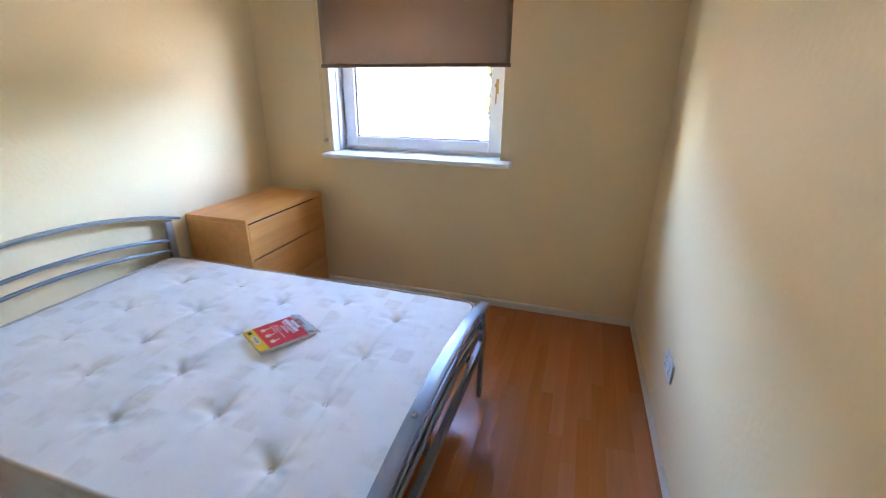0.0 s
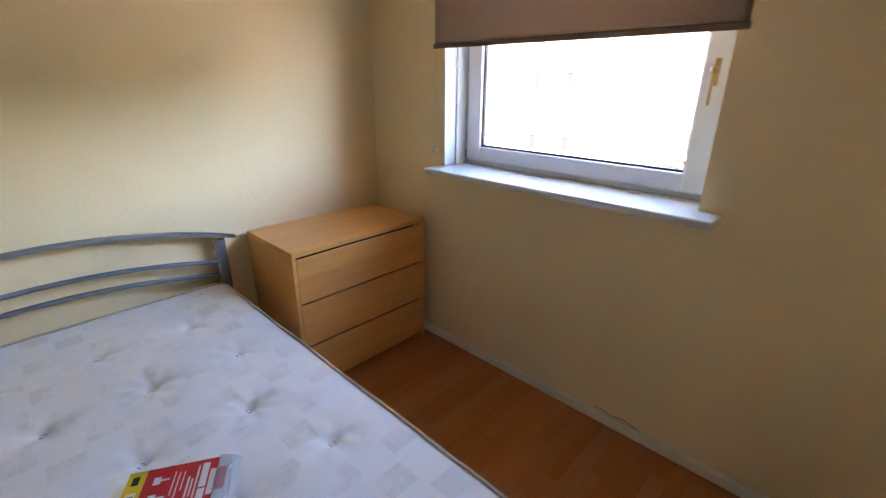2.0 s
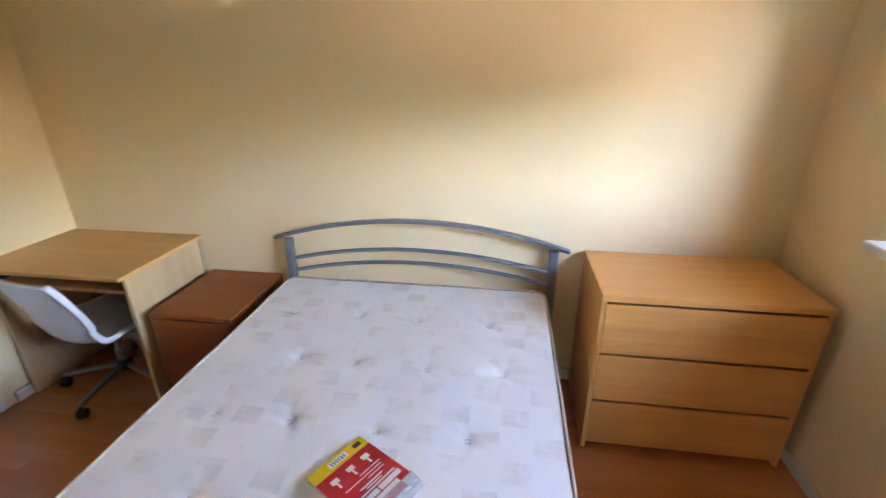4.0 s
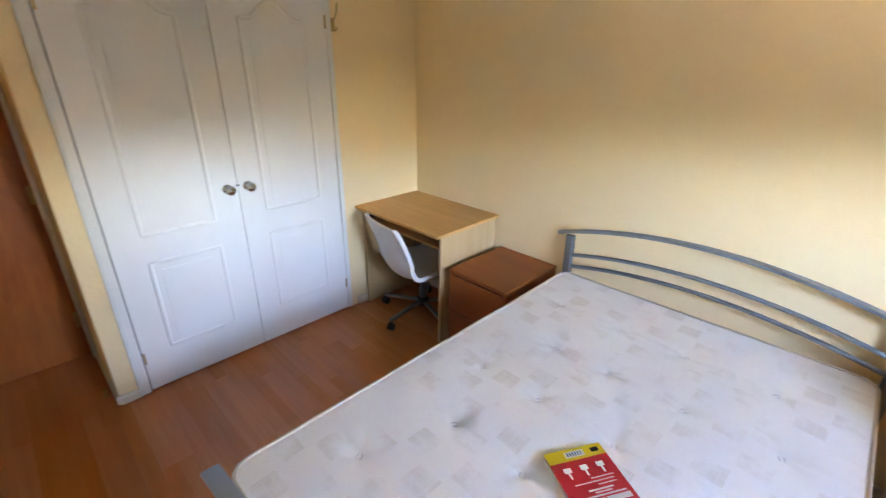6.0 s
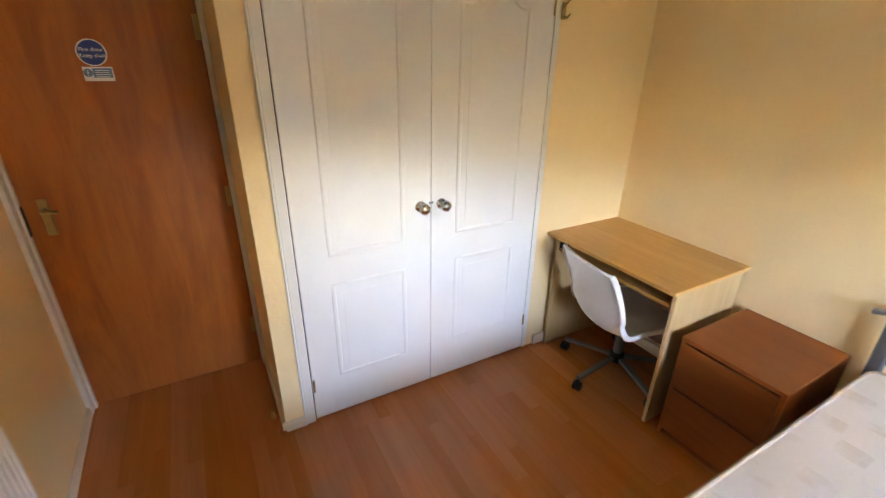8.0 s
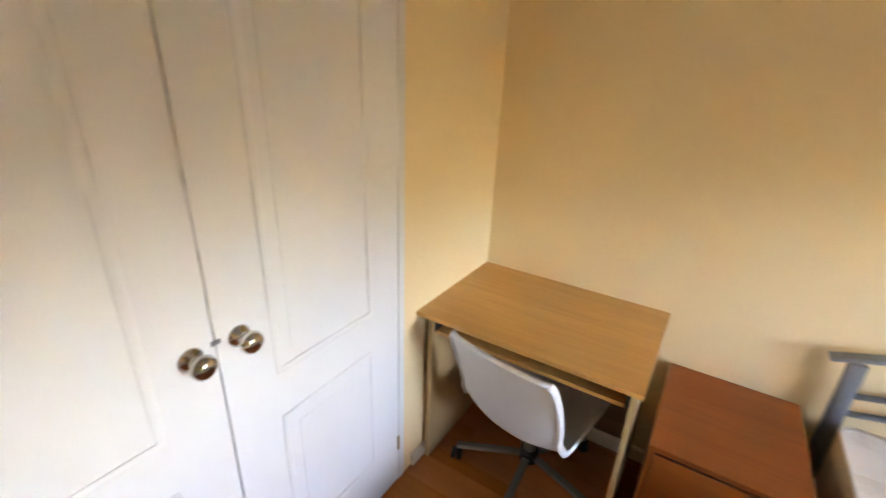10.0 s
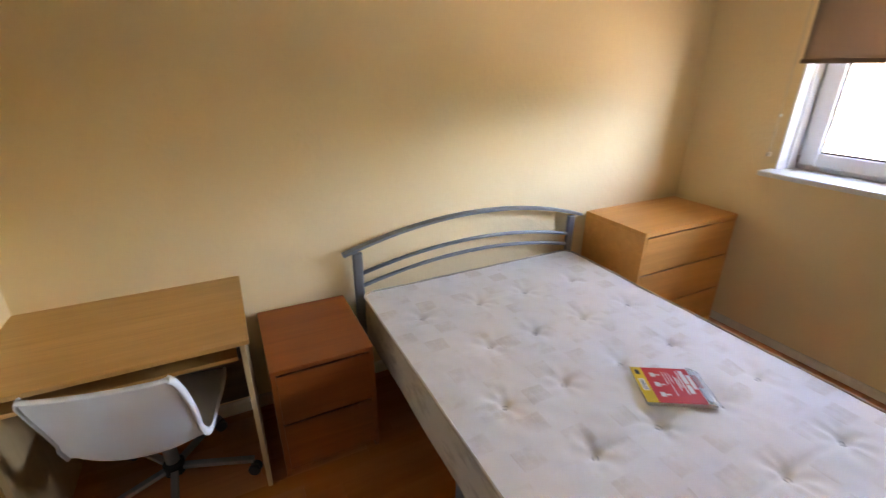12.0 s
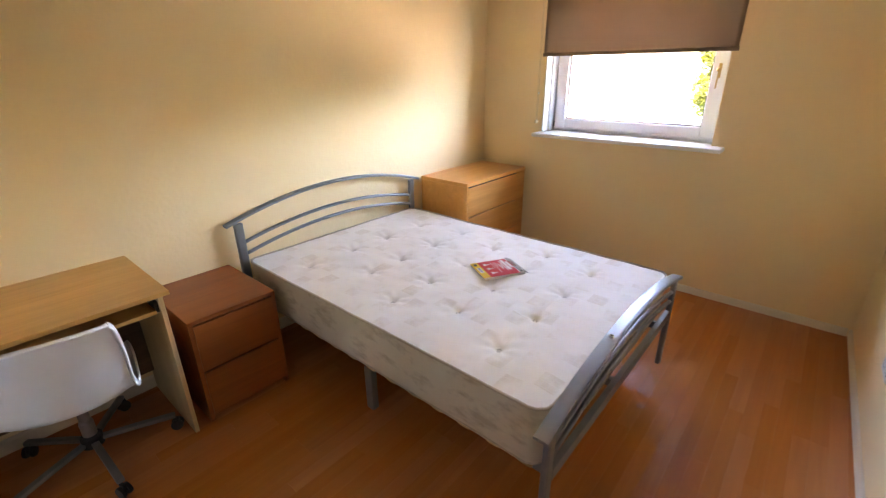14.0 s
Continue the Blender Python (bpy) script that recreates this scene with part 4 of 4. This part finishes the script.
setting(part("road", box((-60, 8.0, G - 0.2), (60, 15.5, G + 0.02)), TARMAC), "pale concrete car park between the buildings", "road")
# pale slab added out of view to throw sunlight up onto the walls
setting(part("forecourt", box((1.5, 17.5, G - 0.2), (60, 36, G + 0.02)), TARMAC), "unseen pale slab added to bounce light into the room", "road")
setting(part("pavement", box((-60, 15.5, G - 0.2), (60, 17.5, G + 0.12), 0.02), RENDER_WALL), "pale concrete pavement with a kerb", "pavement")
# the outside of this building, below and above the window
setting(part("own_facade", box((-9, 0.302, G), (WX0 - 0.02, 0.40, 8.0)), RENDER_WALL), "rendered outer wall of this building", "wall")
setting(part("own_facade", box((WX1 + 0.02, 0.302, G), (11, 0.40, 8.0)), RENDER_WALL), "rendered outer wall of this building", "wall")
setting(part("own_facade", box((WX0 - 0.02, 0.302, G), (WX1 + 0.02, 0.40, 1.06)), RENDER_WALL), "rendered outer wall of this building", "wall")
setting(part("own_facade", box((WX0 - 0.02, 0.302, 2.15), (WX1 + 0.02, 0.40, 8.0)), RENDER_WALL), "rendered outer wall of this building", "wall")

flats = thing("apartment_building", (0, 20, G), "pale rendered block of flats across the road", "building")
FX0, FX1 = -34.0, -4.8
part("wall", box((FX0, 0, 0), (FX1, 9, 12.6)), RENDER_WALL, flats)
part("roof", box((FX0 - 0.4, -0.5, 12.6), (FX1 + 0.4, 9.4, 12.9), 0.05), ROOF_FELT, flats)


def far_window(x, ztop, w, h):
    z = ztop - G
    fr = bmesh.new()
    for lo, hi in (((x, -0.05, z - h), (x + 0.07, 0.02, z)), ((x + w - 0.07, -0.05, z - h), (x + w, 0.02, z)), ((x + 0.07, -0.05, z - h), (x + w - 0.07, 0.02, z - h + 0.07)), ((x + 0.07, -0.05, z - 0.07), (x + w - 0.07, 0.02, z))):
        add_box(fr, lo, hi)
    wn = part("window", fr, UPVC, flats)
    part("pane", box((x + 0.07, -0.02, z - h + 0.07), (x + w - 0.07, 0.0, z - 0.07)), OUT_GLASS, wn)
    part("sill", box((x - 0.08, -0.14, z - h - 0.08), (x + w + 0.08, 0.0, z - h)), GLOSS, wn)


for zt in (7.0, 3.9, 0.65, -2.6):
    for x0 in (-32.0, -24.3, -16.75):
        far_window(x0, zt, 0.75, 1.25)
        far_window(x0 + 0.9, zt, 0.75, 1.25)
for zt in (5.2, 2.1, -1.1):
    for x0 in (-28.5, -20.6, -12.0, -10.0):
        far_window(x0, zt, 0.62, 0.95)
canopy = thing("entrance_canopy", (-13.2, 17.8, G), "flat grey felt roofed entrance porch by the flats", "porch")
part("roof", box((-2.6, -1.6, 2.55), (2.4, 2.18, 2.75), 0.03), ROOF_FELT, canopy)
part("wall", box((-2.4, -0.2, 0.0), (2.2, 2.18, 2.55)), RENDER_WALL, canopy)
house = thing("outbuilding", (-4.05, 17.65, G), "low flat roofed brown brick outbuilding beside the flats", "building")
part("wall", box((0, 0, 0), (1.1, 2.2, 3.85)), BRICK, house)
part("roof", box((-0.08, -0.12, 4.1), (1.18, 2.3, 4.85), 0.02), ROOF_FELT, house)
part("fascia", box((-0.05, -0.09, 3.85), (1.15, 2.28, 4.1)), GLOSS, house)
wn = part("window", box((0.15, -0.05, 2.85), (0.95, 0.03, 3.7)), UPVC, house)
part("pane", box((0.21, -0.07, 2.91), (0.89, -0.05, 3.64)), OUT_GLASS, wn)

BARK = plain("tree_bark", (0.12, 0.085, 0.055), 0.9, 0.0, 0.4)
m = Nodes("leaves_light_green", 0.55)
geo = m.add("ShaderNodeNewGeometry")
m.colour(m.ramp(geo.outputs["Random Per Island"], (0.0, (0.022, 0.034, 0.006)), (0.6, (0.044, 0.056, 0.011)), (1.0, (0.075, 0.080, 0.018))))
leaf_light = m.add("ShaderNodeBsdfTranslucent")
leaf_light.inputs["Color"].default_value = (0.20, 0.22, 0.03, 1)
leaf_mix = m.add("ShaderNodeMixShader")
leaf_mix.inputs[0].default_value = 0.45
m.link(m.bsdf.outputs[0], leaf_mix.inputs[1])
m.link(leaf_light.outputs[0], leaf_mix.inputs[2])
m.link(leaf_mix.outputs[0], m.tree.nodes["Material Output"].inputs[0])
LEAF = m.mat
# leaf colour lightened for the added belt so it sends more light indoors
m = Nodes("leaves_far_brightened", 0.6)
geo = m.add("ShaderNodeNewGeometry")
m.colour(m.ramp(geo.outputs["Random Per Island"], (0.0, (0.085, 0.105, 0.03)), (1.0, (0.15, 0.16, 0.05))))
FAR_LEAF = m.mat


def tree(place, height, spread, leaves, seed):
    rnd = random.Random(seed)
    ob = thing("tree", place, "leafy light green tree on the far lawn", "tree", "trees outside")
    bm = bmesh.new()
    sweep(bm, [(0, 0, 0), (0.05, 0.03, height * 0.3), (0.0, 0.1, height * 0.62), (0.1, 0.0, height * 0.9)], 0.16, 0.16, (1, 0, 0), 9)
    tips = []
    for k in range(16):
        q, z0 = rnd.uniform(0, 6.28), height * rnd.uniform(0.38, 0.82)
        l = spread * rnd.uniform(0.5, 1.0) * (1.1 - 0.5 * z0 / height)
        end = Vector((l * math.cos(q), l * math.sin(q), z0 + l * rnd.uniform(0.3, 0.7)))
        sweep(bm, [(0, 0.05, z0), (end.x * 0.5, end.y * 0.5, z0 + (end.z - z0) * 0.4), end], 0.05, 0.05, (0.1, 0.2, 1), 5)
        tips += [end, end * 0.75 + Vector((0, 0, z0 * 0.25)), Vector((end.x * 0.45, end.y * 0.45, end.z * 0.95))]
    tips.append(Vector((0, 0, height)))
    part("trunk", bm, BARK, ob)
    verts, faces = [], []
    for k in range(leaves):
        t = rnd.choice(tips)
        c = t + Vector((rnd.gauss(0, 0.55), rnd.gauss(0, 0.55), rnd.gauss(0, 0.45)))
        a = Vector((rnd.gauss(0, 1), rnd.gauss(0, 1), rnd.gauss(0, 0.6))).normalized() * rnd.uniform(0.10, 0.20)
        b = a.cross(Vector((rnd.gauss(0, 1), rnd.gauss(0, 1), rnd.gauss(0, 1)))).normalized() * a.length * 0.6
        n = len(verts)
        verts += [c - a, c + b, c + a, c - b]
        faces.append((n, n + 1, n + 2, n + 3))
    me = bpy.data.meshes.new("crown")
    me.from_pydata(verts, [], faces)
    me.materials.append(LEAF)
    crown = new("crown", me)
    crown.parent = ob


tree((-4.3, 38, G), 9.0, 2.8, 16000, 3)
tree((-6.6, 56, G), 10.5, 3.4, 16000, 5)

# added belt of trees behind them, unseen past the flats' end, blocks low sky
rnd = random.Random(8)
verts, faces = [], []
for k in range(52):
    cx, cy = -2.5 + 2.6 * k + rnd.uniform(-0.7, 0.7), 46 + rnd.uniform(-3, 3)
    top = (8.3 if k > 3 else 4.5 + 0.9 * k) + rnd.uniform(-0.9, 0.5)
    for j in range(420):
        u, q = rnd.random(), rnd.uniform(0, 6.28)
        r = 2.9 * math.sqrt(rnd.random()) * (1.0 - 0.75 * u ** 3)
        c = Vector((cx + r * math.cos(q), cy + r * math.sin(q), G + 0.3 + (top - G - 0.3) * u))
        a = Vector((rnd.gauss(0, 1), rnd.gauss(0, 1), rnd.gauss(0, 0.6))).normalized() * rnd.uniform(0.35, 0.6)
        b = a.cross(Vector((rnd.gauss(0, 1), rnd.gauss(0, 1), rnd.gauss(0, 1)))).normalized() * a.length * 0.7
        n = len(verts)
        verts += [c - a, c + b, c + a, c - b]
        faces.append((n, n + 1, n + 2, n + 3))
me = bpy.data.meshes.new("far_woods")
me.from_pydata(verts, [], faces)
me.materials.append(FAR_LEAF)
tagged(new("far_woods", me), "added belt of leafy green trees blocking the low sky", "trees", "", "stuff")

# ---- floor staves ----
STRIP = 0.0643
plank_mesh = {}


def plank(length, width):
    key = (round(length, 3), round(width, 3))
    if key not in plank_mesh:
        me = bpy.data.meshes.new("plank")
        b = box((0, 0, -0.010), (width - 0.0002, length - 0.0003, 0.0), 0.0001, 1)
        b.to_mesh(me)
        b.free()
        me.materials.append(LAMINATE)
        plank_mesh[key] = me
    return plank_mesh[key]


rnd = random.Random(11)
x = 0.0
while x < 2.96:
    y = DEEP + 0.002
    first = rnd.choice((0.25, 0.4, 0.55, 0.7))
    width = min(STRIP, 2.96 - x)
    while y < -0.002:
        length = min(first if y < DEEP + 0.01 else rnd.choice((0.6, 0.75, 0.9, 1.05)), -y)
        ob = new("plank", plank(length, width))
        ob.parent = floor
        ob.location = (x, y, -0.0005)
        y += length
    x += STRIP
